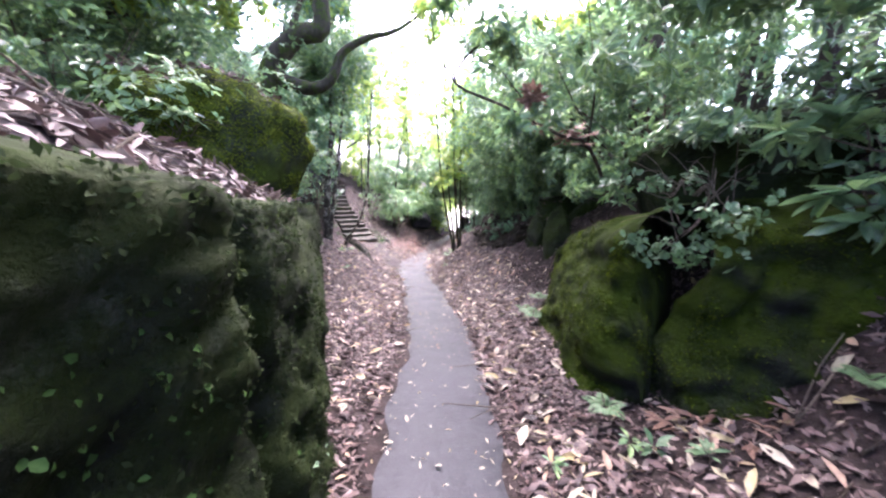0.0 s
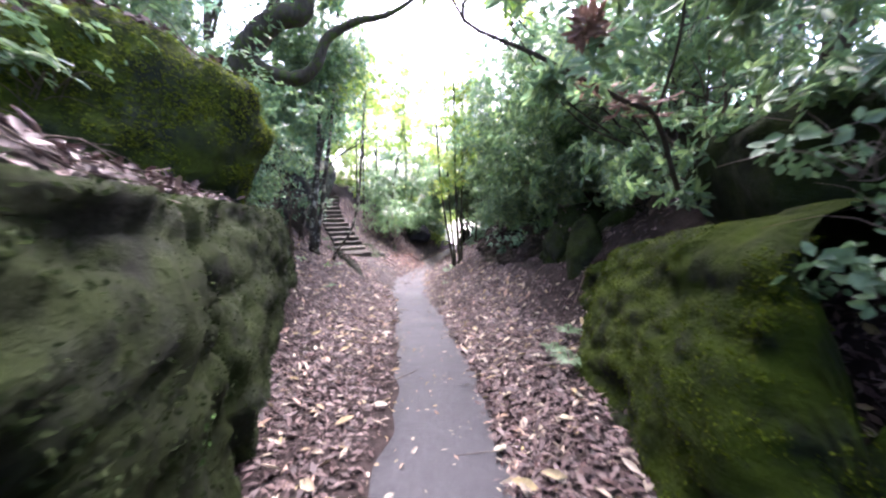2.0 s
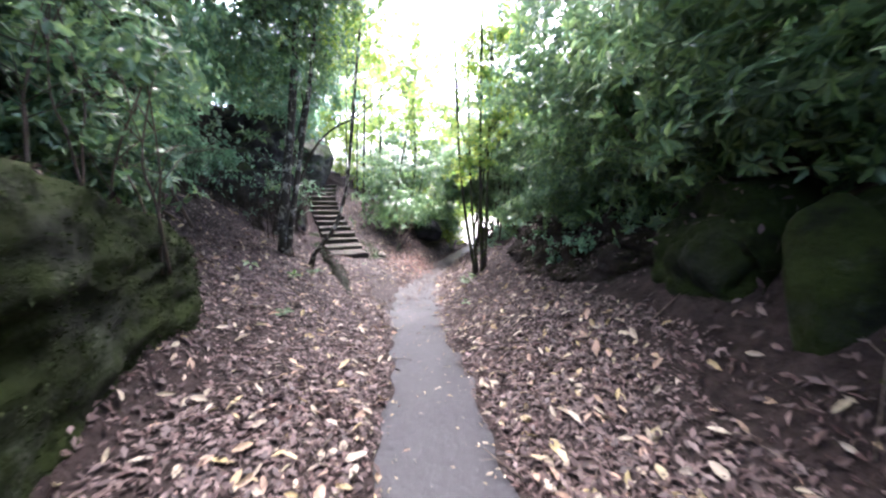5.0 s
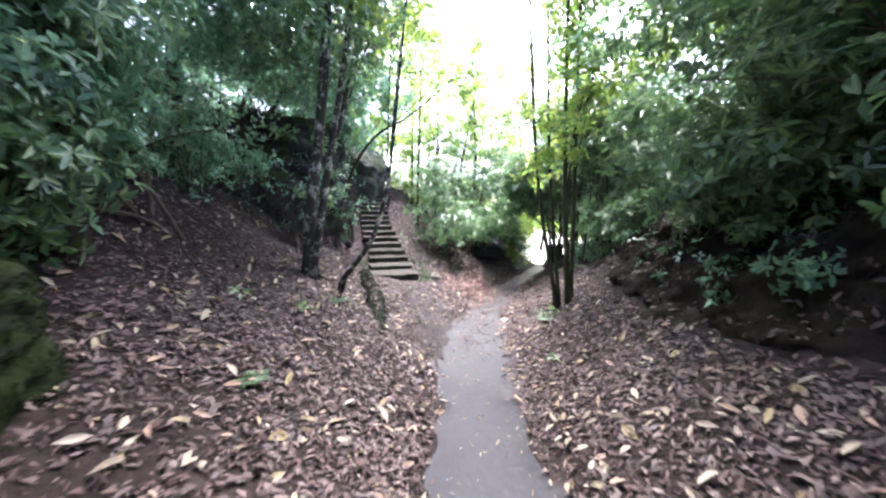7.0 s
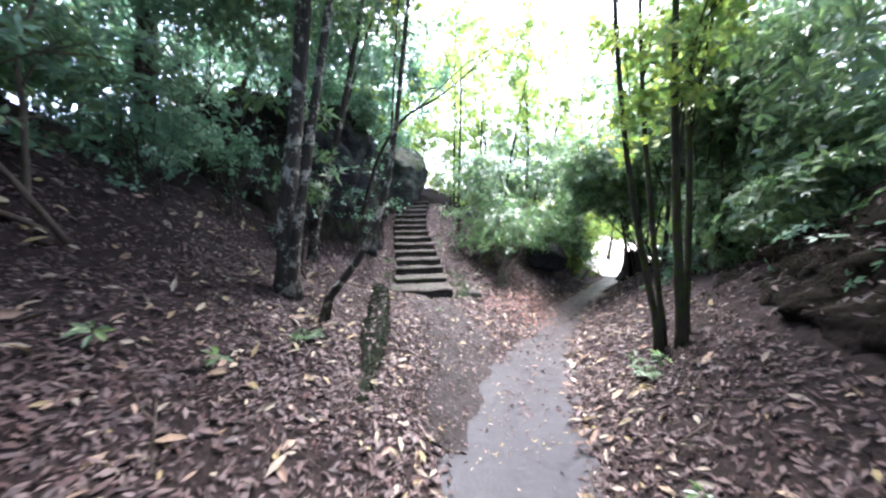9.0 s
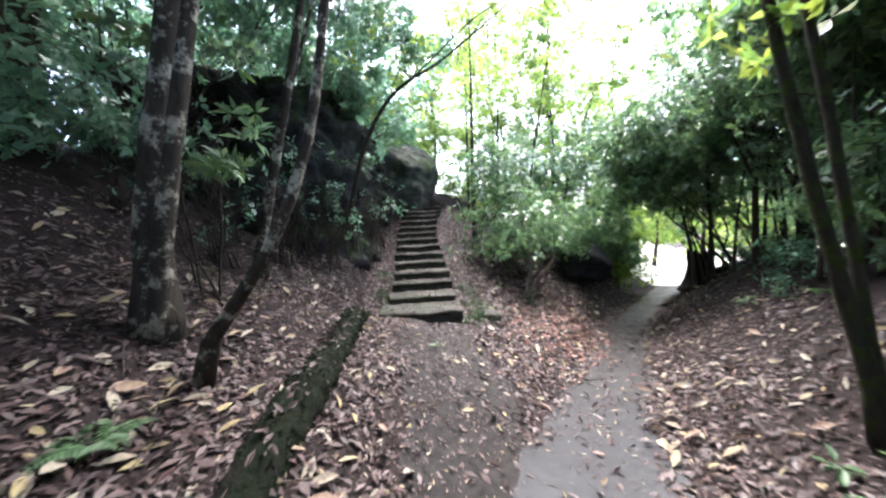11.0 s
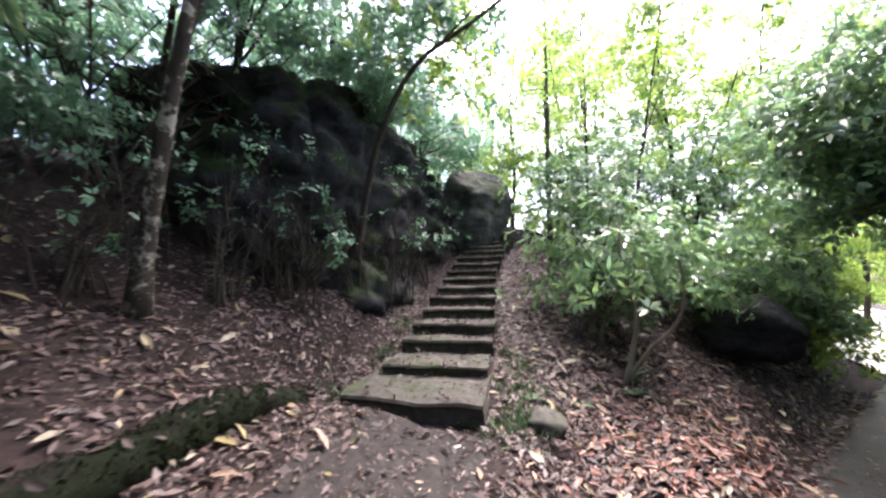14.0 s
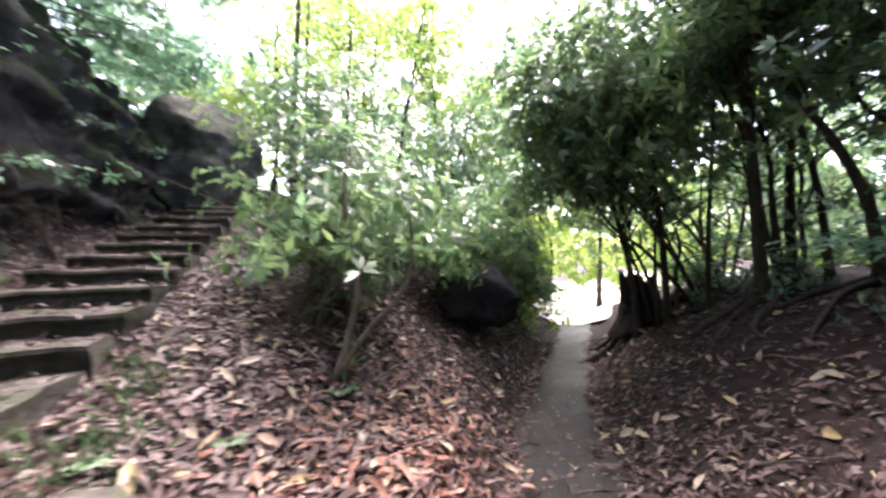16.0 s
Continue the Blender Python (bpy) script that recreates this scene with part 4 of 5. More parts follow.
shrub("rhododendron", (-6.8, 12.4), [((-6.8, 11.6, 3.6), (1.5, 1.5, 1.1)), ((-6.6, 14.3, 4.4), (1.5, 1.6, 1.0)), ((-6.6, 17.0, 4.2), (1.2, 1.8, 1.0)), ((-5.8, 15.6, 3.5), (0.7, 1.0, 0.5)), ((-6.6, 18.6, 3.7), (0.8, 1.2, 0.7))], 3000, M_DARKLEAF, "dark many-stemmed evergreen thicket on the rock bank", 34, bark=M_BARK, stems=40, shell=0.3)
shrub("rhododendron", (2.8, 8.6), [((2.5, 8.2, 2.0), (1.2, 1.4, 1.1)), ((3.2, 9.5, 3.4), (1.5, 1.8, 1.2)), ((2.0, 10.4, 1.5), (0.9, 1.2, 0.9)), ((1.6, 9.3, 3.0), (1.0, 1.4, 1.0))], 3800, M_RHODO, "large glossy evergreen shrub overhanging the bank", 35, stems=7, shell=0.3)
shrub("rhododendron", (3.2, 5.4), [((3.0, 5.2, 3.2), (1.2, 1.5, 0.9)), ((1.9, 6.6, 2.9), (1.1, 1.2, 0.9)), ((2.6, 7.0, 1.9), (0.7, 0.9, 0.6))], 2500, M_RHODO, "evergreen shrub above the mossy rocks", 36, shell=0.3)
shrub("rhododendron", (3.6, 2.6), [((3.2, 2.4, 3.4), (1.3, 1.5, 0.9)), ((3.3, 0.2, 3.4), (1.2, 1.5, 1.0))], 1500, M_RHODO, "evergreen shrub shading the rock shelf", 44, shell=0.3)
shrub("rhododendron", (3.4, 4.4), [((2.2, 4.2, 1.55), (0.6, 0.8, 0.4)), ((2.3, 3.0, 1.75), (0.6, 0.7, 0.4)), ((2.7, 2.2, 1.6), (0.6, 0.6, 0.5)), ((2.2, 5.4, 1.6), (0.6, 0.7, 0.5))], 700, M_RHODO, "straggling evergreen shrub hanging over the mossy rocks", 48, leaves=6, length=0.11, width=0.036, stems=12, stem_r=0.014, bark=M_BARK, shell=0.1)
shrub("shrub", (1.85, 2.45, 1.35), [((1.6, 2.5, 1.3), (0.5, 0.5, 0.28)), ((1.5, 2.2, 0.95), (0.42, 0.35, 0.28)), ((1.75, 2.0, 1.1), (0.4, 0.3, 0.3))], 130, M_FERN, "small round-leaved shrub growing from the mossy rock", 37, leaves=4, length=0.052, width=0.034, stem_r=0.008, stems=6, shell=0.05)
shrub("rhododendron", (2.6, 1.75, 1.5), [((2.0, 1.85, 1.62), (0.22, 0.2, 0.10)), ((2.1, 1.75, 1.25), (0.25, 0.2, 0.1))], 14, M_RHODO, "sprays of large pale green leaves over the rock", 38, leaves=9, length=0.17, width=0.05, stems=2, stem_r=0.012, shell=0.2)
shrub("rhododendron", (3.0, 14.6), [((2.7, 14.0, 1.5), (1.2, 1.6, 1.2)), ((3.2, 16.5, 2.6), (1.5, 1.8, 1.4)), ((1.9, 15.6, 2.6), (0.9, 1.2, 0.9))], 4800, M_RHODO, "leafy evergreen shrub over the dark bank", 39, stems=8, shell=0.3)
shrub("rhododendron", (2.6, 19.5), [((2.6, 19.5, 1.6), (1.4, 1.6, 1.5)), ((1.4, 21.2, 1.7), (1.3, 1.4, 1.4)), ((0.6, 18.2, 2.0), (1.0, 1.1, 1.3)), ((2.2, 17.3, 1.9), (1.2, 1.2, 1.5))], 3500, M_RHODO, "evergreen thicket with bare dark stems below", 45, stems=9, shell=0.3)
forked = shrub("shrub", (-2.75, 16.7), [((-2.5, 17.1, 0.25), (0.8, 0.8, 0.85)), ((-3.2, 18.2, 1.3), (0.9, 0.9, 1.2))], 1250, M_RHODO, "green shrub with forked pale stems beside the stairs", 40, stem_r=0.028, stems=7, shell=0.1)
shrub("shrub", (-4.3, 11.8), [((-3.95, 11.6, 1.0), (0.4, 0.35, 0.35)), ((-4.2, 11.5, 1.9), (0.5, 0.4, 0.3))], 50, M_RHODO, "drooping green sprays between the pale trunks", 57, leaves=7, length=0.15, width=0.045, stems=4, stem_r=0.014, bark=M_BARK, shell=0.1)
M_STEM = bark_material("pale_smooth_bark", (0.09, 0.078, 0.06), (0.24, 0.21, 0.165))
for pts, r in [([(-2.3, 16.3, 0), (-2.22, 16.4, 0.35), (-2.17, 16.5, 0.85), (-2.28, 16.5, 1.35), (-2.3, 16.6, 1.9)], 0.034), ([(-2.26, 16.32, 0.08), (-2.05, 16.4, 0.4), (-1.82, 16.5, 0.65), (-1.71, 16.5, 0.95), (-1.72, 16.5, 1.4)], 0.026),
               ([(-2.32, 16.3, 0.05), (-2.55, 16.4, 0.22), (-2.81, 16.5, 0.33)], 0.015), ([(-2.18, 16.5, 0.8), (-2.05, 16.5, 1.15), (-2.08, 16.55, 1.6)], 0.016)]:
    bm = bmesh.new()
    z0 = ground(-2.3, 16.3) - 0.03
    tube(bm, spline([Vector((x, y, z0 + h)) - forked.location for x, y, h in pts], 16), np.linspace(r, r * 0.45, 16), 8, 0.2)
    part("stem", bm, M_STEM, forked, "pale forked stem")
shrub("shrub", (-1.7, 19.8), [((-1.5, 18.9, 0.15), (1.0, 0.8, 0.6)), ((-2.3, 20.8, 1.6), (1.2, 1.2, 1.5)), ((-0.5, 20.2, 0.2), (0.6, 0.7, 1.4)), ((-3.4, 21.6, 2.6), (1.2, 1.2, 1.6)), ((-1.0, 22.0, 2.0), (1.2, 1.0, 1.6))], 3800, M_RHODO, "dense green bush above the dark boulder", 41, shell=0.3)
shrub("shrub", (-0.8, 25.5), [((-1.0, 25.5, 1.5), (2.2, 2, 2.6)), ((-4.6, 25, 3.2), (2.6, 2, 2.6)), ((-8.0, 25, 4.0), (2.6, 2, 2.6))], 4200, M_LIME, "bright sunlit bushes far beyond the stairs", 42, length=0.16, width=0.06, shell=0.3)
shrub("shrub", (4.5, 28), [((4.0, 28, 2.2), (2.4, 2, 2.6)), ((0.6, 31, 2.0), (2.6, 2, 2.6)), ((7.5, 27, 3), (2.6, 2.0, 3))], 3600, M_LIME, "bright sunlit bushes past the end of the path", 43, length=0.18, width=0.07, shell=0.3)

for k, (x, y, r, h) in enumerate([(3.6, 7.4, 1.0, 0.7), (3.7, 9.2, 1.0, 0.8), (3.4, 10.9, 1.0, 0.8), (3.0, 12.6, 1.0, 0.8), (4.6, 11.8, 1.2, 1.0), (4.4, 14.4, 1.2, 1.0), (4.6, 17.2, 1.3, 1.0), (4.2, 20.5, 1.4, 1.2), (4.4, 24.0, 1.6, 1.4), (5.6, 8.5, 1.4, 1.2), (5.8, 5.0, 1.3, 1.0),
                                  (-5.9, 9.2, 1.1, 0.9), (-6.2, 10.8, 1.1, 1.0), (-7.4, 9.5, 1.3, 1.2), (-6.4, 6.2, 1.2, 0.9), (-7.6, 12.0, 1.3, 1.2), (-7.0, 4.0, 1.2, 1.0), (-6.0, 23.2, 1.6, 1.6), (-8.8, 21.5, 1.6, 1.4), (-2.6, 24.0, 1.6, 1.6), (5.2, 25.6, 1.2, 1.2), (-0.4, 23.0, 0.9, 1.3), (7.5, 24.5, 2.0, 1.6)]):
    z = ground(x, y)
    shrub("bush", (x, y), [((x, y, z + h * 0.7), (r, r, h))], 620, M_LIME if y > 22 else (M_RHODO if k % 3 else M_DARKLEAF), "low leafy undergrowth on the bank", 400 + k, length=0.13, width=0.05, stems=3, stem_r=0.018, category="bush", group="undergrowth", shell=0.15, plain=True)
for k, (x, y, z, r, h, n) in enumerate([(-2.5, 3.2, 1.6, 0.55, 0.5, 130), (-3.1, 5.0, 2.4, 0.6, 0.5, 160), (-2.4, 6.3, 1.6, 0.5, 0.7, 190), (-3.6, 3.8, 2.5, 0.7, 0.7, 200), (-3.4, 2.0, 2.2, 0.6, 0.6, 130), (-3.2, 6.6, 2.3, 0.7, 0.7, 260)]):
    shrub("shrub", (x - 0.2, y, min(z - h, ground(x - 0.2, y) + 0.4)), [((x, y, z + 0.25), (r, r, h))], n, M_RHODO, "thin straggling shrub on the rock top", 450 + k, leaves=5, length=0.085, width=0.035, stems=4, stem_r=0.012, group="scrub on the rock", shell=0.1)
for k, (x, y, z, r) in enumerate([(2.6, 8.2, 0.9, (0.9, 0.9, 0.5)), (2.5, 9.6, 1.1, (0.9, 0.9, 0.5)), (2.5, 11.0, 1.3, (0.8, 0.9, 0.5)), (2.3, 13.6, 0.5, (0.8, 0.9, 0.6)), (2.2, 15.6, 0.5, (0.8, 0.9, 0.5)), (2.4, 7.0, 1.6, (0.7, 0.7, 0.5)), (2.0, 12.6, 0.55, (0.7, 0.8, 0.6)), (2.1, 14.4, 0.35, (0.8, 0.8, 0.6)), (2.0, 10.2, 0.7, (0.6, 0.8, 0.5))]):
    shrub("rhododendron", (x + (0.5 if x > 0 else -0.4), y), [((x, y, z), r), ((x + (0.5 if x > 0 else -0.5), y, z + 0.7), r)], 700, M_RHODO, "low evergreen shrub drooping over the bank", 430 + k, length=0.13, width=0.04, stems=5, stem_r=0.02, group="drooping shrubs", shell=0.15)
for k, (x, y, z, r) in enumerate([(-5.3, 13.9, 0.9, (0.7, 0.6, 0.7)), (-5.5, 15.6, 1.1, (0.5, 0.9, 0.7)), (-6.1, 17.0, 1.3, (0.5, 0.9, 0.7)), (-6.7, 18.4, 1.7, (0.5, 0.9, 0.7)), (-6.5, 13.2, 1.3, (0.8, 0.6, 0.8)), (-5.6, 12.6, 0.8, (0.6, 0.7, 0.6)), (-5.5, 11.6, 0.9, (0.6, 0.7, 0.7)), (-5.1, 13.3, 0.6, (0.5, 0.5, 0.6)), (-5.3, 10.4, 1.1, (0.6, 0.7, 0.7)), (-5.0, 12.2, 0.45, (0.5, 0.6, 0.5)), (-4.9, 14.0, 0.45, (0.4, 0.6, 0.5)), (-5.3, 14.9, 0.7, (0.4, 0.6, 0.6)), (-5.6, 16.2, 1.0, (0.4, 0.6, 0.7))]):
    shrub("shrub", (x - 0.1, y), [((x, y, z), r), ((x - 0.4, y, z + 0.8), r)], 36, M_DARKLEAF, "tangled dark twiggy brush over the rock bank", 480 + k, leaves=5, length=0.08, width=0.032, stems=12, stem_r=0.012, bark=M_BARK, group="brush by the stairs", shell=0.1)
for k, (x, y, z, r) in enumerate([(2.3, 8.9, 0.4, (0.5, 0.6, 0.4)), (1.9, 9.7, 0.0, (0.5, 0.6, 0.4)), (1.9, 10.8, -0.1, (0.5, 0.6, 0.45)), (1.9, 11.9, 0.0, (0.5, 0.6, 0.45)), (2.4, 9.6, 0.6, (0.5, 0.6, 0.4)), (2.4, 10.7, 0.6, (0.5, 0.6, 0.4)), (1.6, 15.6, -0.5, (0.5, 0.6, 0.35)), (1.9, 16.6, -0.4, (0.6, 0.6, 0.4)), (1.9, 17.6, -0.45, (0.6, 0.6, 0.4)), (2.7, 16.0, -0.2, (0.6, 0.7, 0.4)), (2.8, 17.2, -0.2, (0.6, 0.7, 0.4)), (1.7, 18.6, -0.5, (0.5, 0.5, 0.35)), (2.6, 14.9, -0.1, (0.6, 0.7, 0.4))]):
    shrub("shrub", (x + 0.3, y), [((x, y, z), r)], 130, M_DARKLEAF, "dark twiggy brush on the shaded bank", 520 + k, leaves=5, length=0.08, width=0.032, stems=12, stem_r=0.011, bark=M_BARK, group="brush on the bank", shell=0.1)
branch = shrub("rhododendron", (1.86, 3.84, 1.30), [((0.56, 3.35, 2.62), (0.56, 0.37, 0.37)), ((1.05, 3.47, 1.94), (0.43, 0.37, 0.25)), ((0.19, 3.22, 2.93), (0.56, 0.43, 0.31)), ((1.05, 3.29, 2.50), (0.56, 0.37, 0.37)), ((1.49, 2.85, 2.31), (0.5, 0.37, 0.31))], 330, M_RHODO, "overhanging evergreen branches with some withered leaves", 46, stems=0, leaves=6, length=0.12, width=0.035, shell=0.1)
for pts, r in [([(1.86, 3.84, 1.26), (1.49, 3.60, 1.75), (1.15, 3.41, 1.81), (0.56, 3.41, 2.09), (0.12, 3.41, 2.28), (0.22, 3.35, 2.50), (0.46, 3.41, 2.68), (0.93, 3.41, 2.96)], 0.021), ([(0.12, 3.41, 2.28), (-0.06, 3.35, 2.56), (-0.12, 3.29, 2.93)], 0.010), ([(1.49, 3.60, 1.75), (1.36, 3.22, 2.19), (1.18, 3.04, 2.75)], 0.013)]:
    bm = bmesh.new()
    tube(bm, spline([Vector(p) - branch.location for p in pts], 22), np.linspace(r, r * 0.3, 22), 7, 0.25)
    part("stem", bm, M_BARK, branch)
shrub("overhanging_branch", (3.2, 6.0), [((0.55, 4.9, 3.3), (0.7, 0.5, 0.32)), ((-0.2, 5.5, 3.85), (0.6, 0.5, 0.3)), ((1.2, 4.6, 3.1), (0.6, 0.5, 0.3)), ((0.3, 6.4, 4.3), (0.8, 0.5, 0.35))], 330, M_LIME,
      "pale leafy branches reaching over the path", 49, leaves=6, length=0.11, width=0.034, stems=4, stem_r=0.02, bark=M_BARK, category="branch", shell=0.05)
tips, out = whorl_cloud(30, np.array((0.99, 3.35, 1.94)) - np.array(branch.location), (0.4, 0.2, 0.2), 9, 0.2)
part("withered_leaves", leaf_mesh("withered_leaves", *whorls(tips, out - np.array([0, 0, 1.6]), 9, 6, 0.10, 0.035)), M_WITHER, branch, "hanging brown withered leaves")

shrub("rhododendron", (-8.4, 16.2), [((-8.3, 15.2, 4.8), (1.4, 1.6, 1.1)), ((-8.2, 17.6, 4.6), (1.3, 1.6, 1.2)), ((-8.3, 19.4, 4.4), (1.1, 1.2, 1.0))], 1000, M_DARKLEAF, "dark evergreen thicket behind the rock bank", 52, bark=M_BARK, stems=16, shell=0.2, plain=True)
shrub("shrub", (-8.2, 21.6), [((-7.9, 21.4, 4.2), (1.3, 1.0, 0.9)), ((-6.9, 22.4, 4.6), (1.2, 1.0, 1.3))], 900, M_LIME, "leafy bush behind the grey boulder", 51, length=0.12, width=0.05, shell=0.1)
shrub("shrub", (-0.35, 20.9), [((-0.25, 20.7, -0.7), (0.55, 0.6, 0.9)), ((0.0, 21.2, -0.5), (0.4, 0.5, 0.8)), ((0.5, 22.2, 0.9), (1.3, 0.8, 0.8))], 900, M_LIME, "bright green bush beside the bright gap", 47, length=0.11, width=0.045, shell=0.1)
for k, (x, y) in enumerate([(1.5, 36), (5.5, 35), (9.5, 33), (13, 30), (3.5, 41)]):
    shrub("shrub", (x, y), [((x, y, ground(x, y) + 2.2), (2.6, 2, 2.6))], 900, M_LIME, "bright sunlit bush behind the clearing", 490 + k, length=0.24, width=0.1, group="bushes behind the clearing", shell=0.2, plain=True)

for k, (x, y, h, r, n) in enumerate([(-4.6, 24, 7.4, 2.0, 800), (-1.4, 25, 6.6, 1.8, 700), (-7.6, 23.5, 7.6, 2.0, 520), (1.4, 27.5, 6.2, 1.8, 420), (-3.0, 27, 8.0, 2.0, 420), (-5.6, 26, 11.5, 1.9, 1000), (-2.6, 24, 10.5, 1.6, 1000), (-0.2, 26.5, 11.0, 1.9, 1000), (2.8, 26, 10.5, 1.8, 1000), (-7.0, 27, 12.0, 2.0, 1000)]):
    z = ground(x, y)
    tree("tree", [(x, y, z), (x + 0.2, y, z + h * 0.3), (x + 0.1, y, z + h * 0.65), (x + 0.5, y, z + h)], 0.08, 0.02, M_BARK, "thin bright-leaved tree against the sky", 240 + k,
         [((x + 0.2, y, z + h * 0.72), (r, 1.4, h * 0.3))], n, M_LIME, 8, leaves=6, length=0.16, width=0.07, group="thin trees against the sky", sides=7)

for k, (x, y, z, r, n, mat) in enumerate([(4.2, 9.6, 3.0, (1.0, 1.6, 1.8), 900, M_DARKLEAF), (4.3, 12.4, 2.9, (1.0, 1.6, 1.7), 900, M_DARKLEAF), (4.9, 7.2, 3.6, (1.0, 1.6, 1.6), 700, M_DARKLEAF), (0.9, 18.9, 1.5, (1.2, 1.0, 1.1), 1100, M_RHODO), (1.9, 18.2, 2.6, (1.2, 1.2, 1.0), 900, M_RHODO),  (1.5, 14.9, 2.9, (1.2, 1.2, 0.6), 1000, M_RHODO), (3.4, 11.8, 2.9, (0.8, 1.0, 1.0), 900, M_DARKLEAF), (2.9, 10.0, 3.2, (0.8, 0.9, 0.8), 700, M_DARKLEAF), (2.3, 16.4, 3.3, (1.3, 1.2, 0.7), 1000, M_RHODO)]):
    shrub("rhododendron", (x + 0.4, y), [((x, y, z), r)], n, mat, "tall evergreen shrub closing in the hollow way", 650 + k, length=0.14, width=0.048, stems=5, stem_r=0.03, bark=M_BARK, group="tall shrubs", shell=0.25, plain=True)

shrub("rhododendron", (1.7, 18.7), [((-0.1, 18.4, 1.65), (0.95, 0.8, 0.85))], 800, M_RHODO, "evergreen branches arching over the end of the path", 675, length=0.14, width=0.048, stems=3, stem_r=0.03, bark=M_BARK, shell=0.25, plain=True)

# ---- woods that close the place ----
for k, (x, y, r, h) in enumerate([(-9.5, 2, 2.8, 6), (-9.5, 7, 2.8, 6.5), (-10, 12, 2.8, 7), (-10.5, 17.5, 2.8, 6), (-11, 23, 2.8, 6), (7.5, 1.5, 2.8, 6), (8, 7, 2.8, 6.5), (7.0, 11.5, 2.6, 6), (7, 16, 2.6, 5.5), (7.5, 21, 2.6, 5),
                                   (-5, -4.5, 2.6, 5.5), (4.5, -4.5, 2.6, 5.5), (0, -9, 3, 6), (10, 26, 3, 5.5), (-14, 28, 3.5, 7)]):
    z = ground(x, y)
    tree("tree", [(x, y, z), (x + 0.1, y, z + h * 0.3), (x - 0.1, y + 0.2, z + h * 0.7), (x, y, z + h)], 0.16, 0.05, M_BARK, "broad evergreen tree in the wood around", 200 + k,
         [((x, y, z + h * 0.3), (r, r, h * 0.3)), ((x, y, z + h * 0.75), (r, r, h * 0.35))], (240 if y < 9 else 700) if x > 0 else 880, M_LIME if x > 0 and y < 9 else M_RHODO if k % 2 else M_DARKLEAF, 5, leaves=6, length=0.26, width=0.10, group="trees of the wood", sides=8, plain=True)


# unseen high crowns, added to block sky light from above the path
for k, (side, y, cx, z) in enumerate([(-1, -3.0, -2.4, 8.0), (1, -2.0, 2.6, 8.2), (-1, 2.2, -2.6, 8.0), (1, 2.8, 2.4, 8.1), (-1, 6.8, -2.9, 8.3), (1, 7.4, 2.3, 8.5), (-1, 11.2, -3.4, 9.0), (1, 11.4, 2.2, 9.2), (-1, 15.2, -3.6, 10.4), (1, 15.4, 2.6, 10.4)]):
    bx = side * (6.4 + 0.5 * math.sin(3 * y))
    g0 = ground(bx, y)
    tree("tree", [(bx, y, g0), (bx * 0.98, y + 0.1, g0 + 2.2), (bx * 0.9, y, z - 1.6), (cx, y + 0.2, z + 0.3)], 0.17, 0.05, M_BARK, "unseen tall tree added to block sky light over the hollow way", 700 + k,
         [((cx, y, z), (3.3, 2.7, 0.8))], 420, M_RHODO, 7, leaves=6, length=0.28, width=0.11, group="trees over the hollow way", sides=9, plain=True)


# crowns added high over the banks only to darken what lies below
for k, (bx, y, cx, z) in enumerate([(5.4, 13.2, 3.6, 6.0), (-6.6, 9.2, -4.6, 6.2)]):
    g0 = ground(bx, y)
    tree("tree", [(bx, y, g0), (bx, y + 0.1, g0 + 1.6), (bx * 0.9 + cx * 0.1, y, z - 0.9), (cx, y + 0.1, z + 0.2)], 0.11, 0.04, M_BARK, "broad-crowned tree added to shade the bank", 740 + k,
         [((cx, y, z), (1.7, 1.9, 0.6))], 520, M_DARKLEAF, 6, leaves=6, length=0.2, width=0.08, group="trees shading the banks", sides=8, plain=True)


# ---- ferns and seedlings ----
def fern(x, y, z, size, seed, tilt=(0, 0)):
    g = np.random.default_rng(seed)
    root = thing("fern", (x, y, z), "small bright green fern at the foot of the rock", "fern", "ferns on the rocks")
    for k in range(5):
        a = k * 1.257 + g.uniform(-0.3, 0.3)
        d = np.array([math.cos(a), math.sin(a), 0.0])
        at, along, nor, ln = [], [], [], []
        for i in range(1, 12):
            f = i / 12
            p = d * size * f + np.array([tilt[0], tilt[1], 0]) * f * size + np.array([0, 0, size * (0.75 * f - 0.65 * f * f)])
            for side in (-1, 1):
                at.append(p)
                along.append(np.array([-d[1], d[0], 0]) * side + d * 0.5)
                nor.append((0, 0, 1))
                ln.append(size * 0.42 * (1 - f) ** 0.7 + 0.008)
        ln = np.array(ln)
        part("frond", leaf_mesh("frond", np.array(at), np.array(along), np.array(nor, float), ln, ln * 0.38), M_FERN, root)


for k, (x, y, dz, s) in enumerate([(1.0, 1.85, 0.12, 0.14), (1.12, 4.35, 0.12, 0.15), (1.15, 4.0, 0.12, 0.19), (1.4, 4.7, 0.12, 0.17), (1.9, 1.35, 0.15, 0.12), (-0.62, 1.25, 0.28, 0.08), (-0.66, 1.5, 0.15, 0.08),
                                   (-2.4, 8.0, 0.02, 0.16), (-2.95, 10.3, 0.02, 0.22), (-2.45, 15.4, 0.02, 0.10), (-2.75, 15.0, 0.02, 0.09), (0.15, 11.6, 0.02, 0.2), (-2.2, 16.2, 0.02, 0.15), (-1.3, 1.4, 1.12, 0.16), (-1.7, 2.6, 1.12, 0.16)]):
    fern(x, y, ground(x, y) + dz if dz < 1 else dz + 0.06, s, 300 + k)


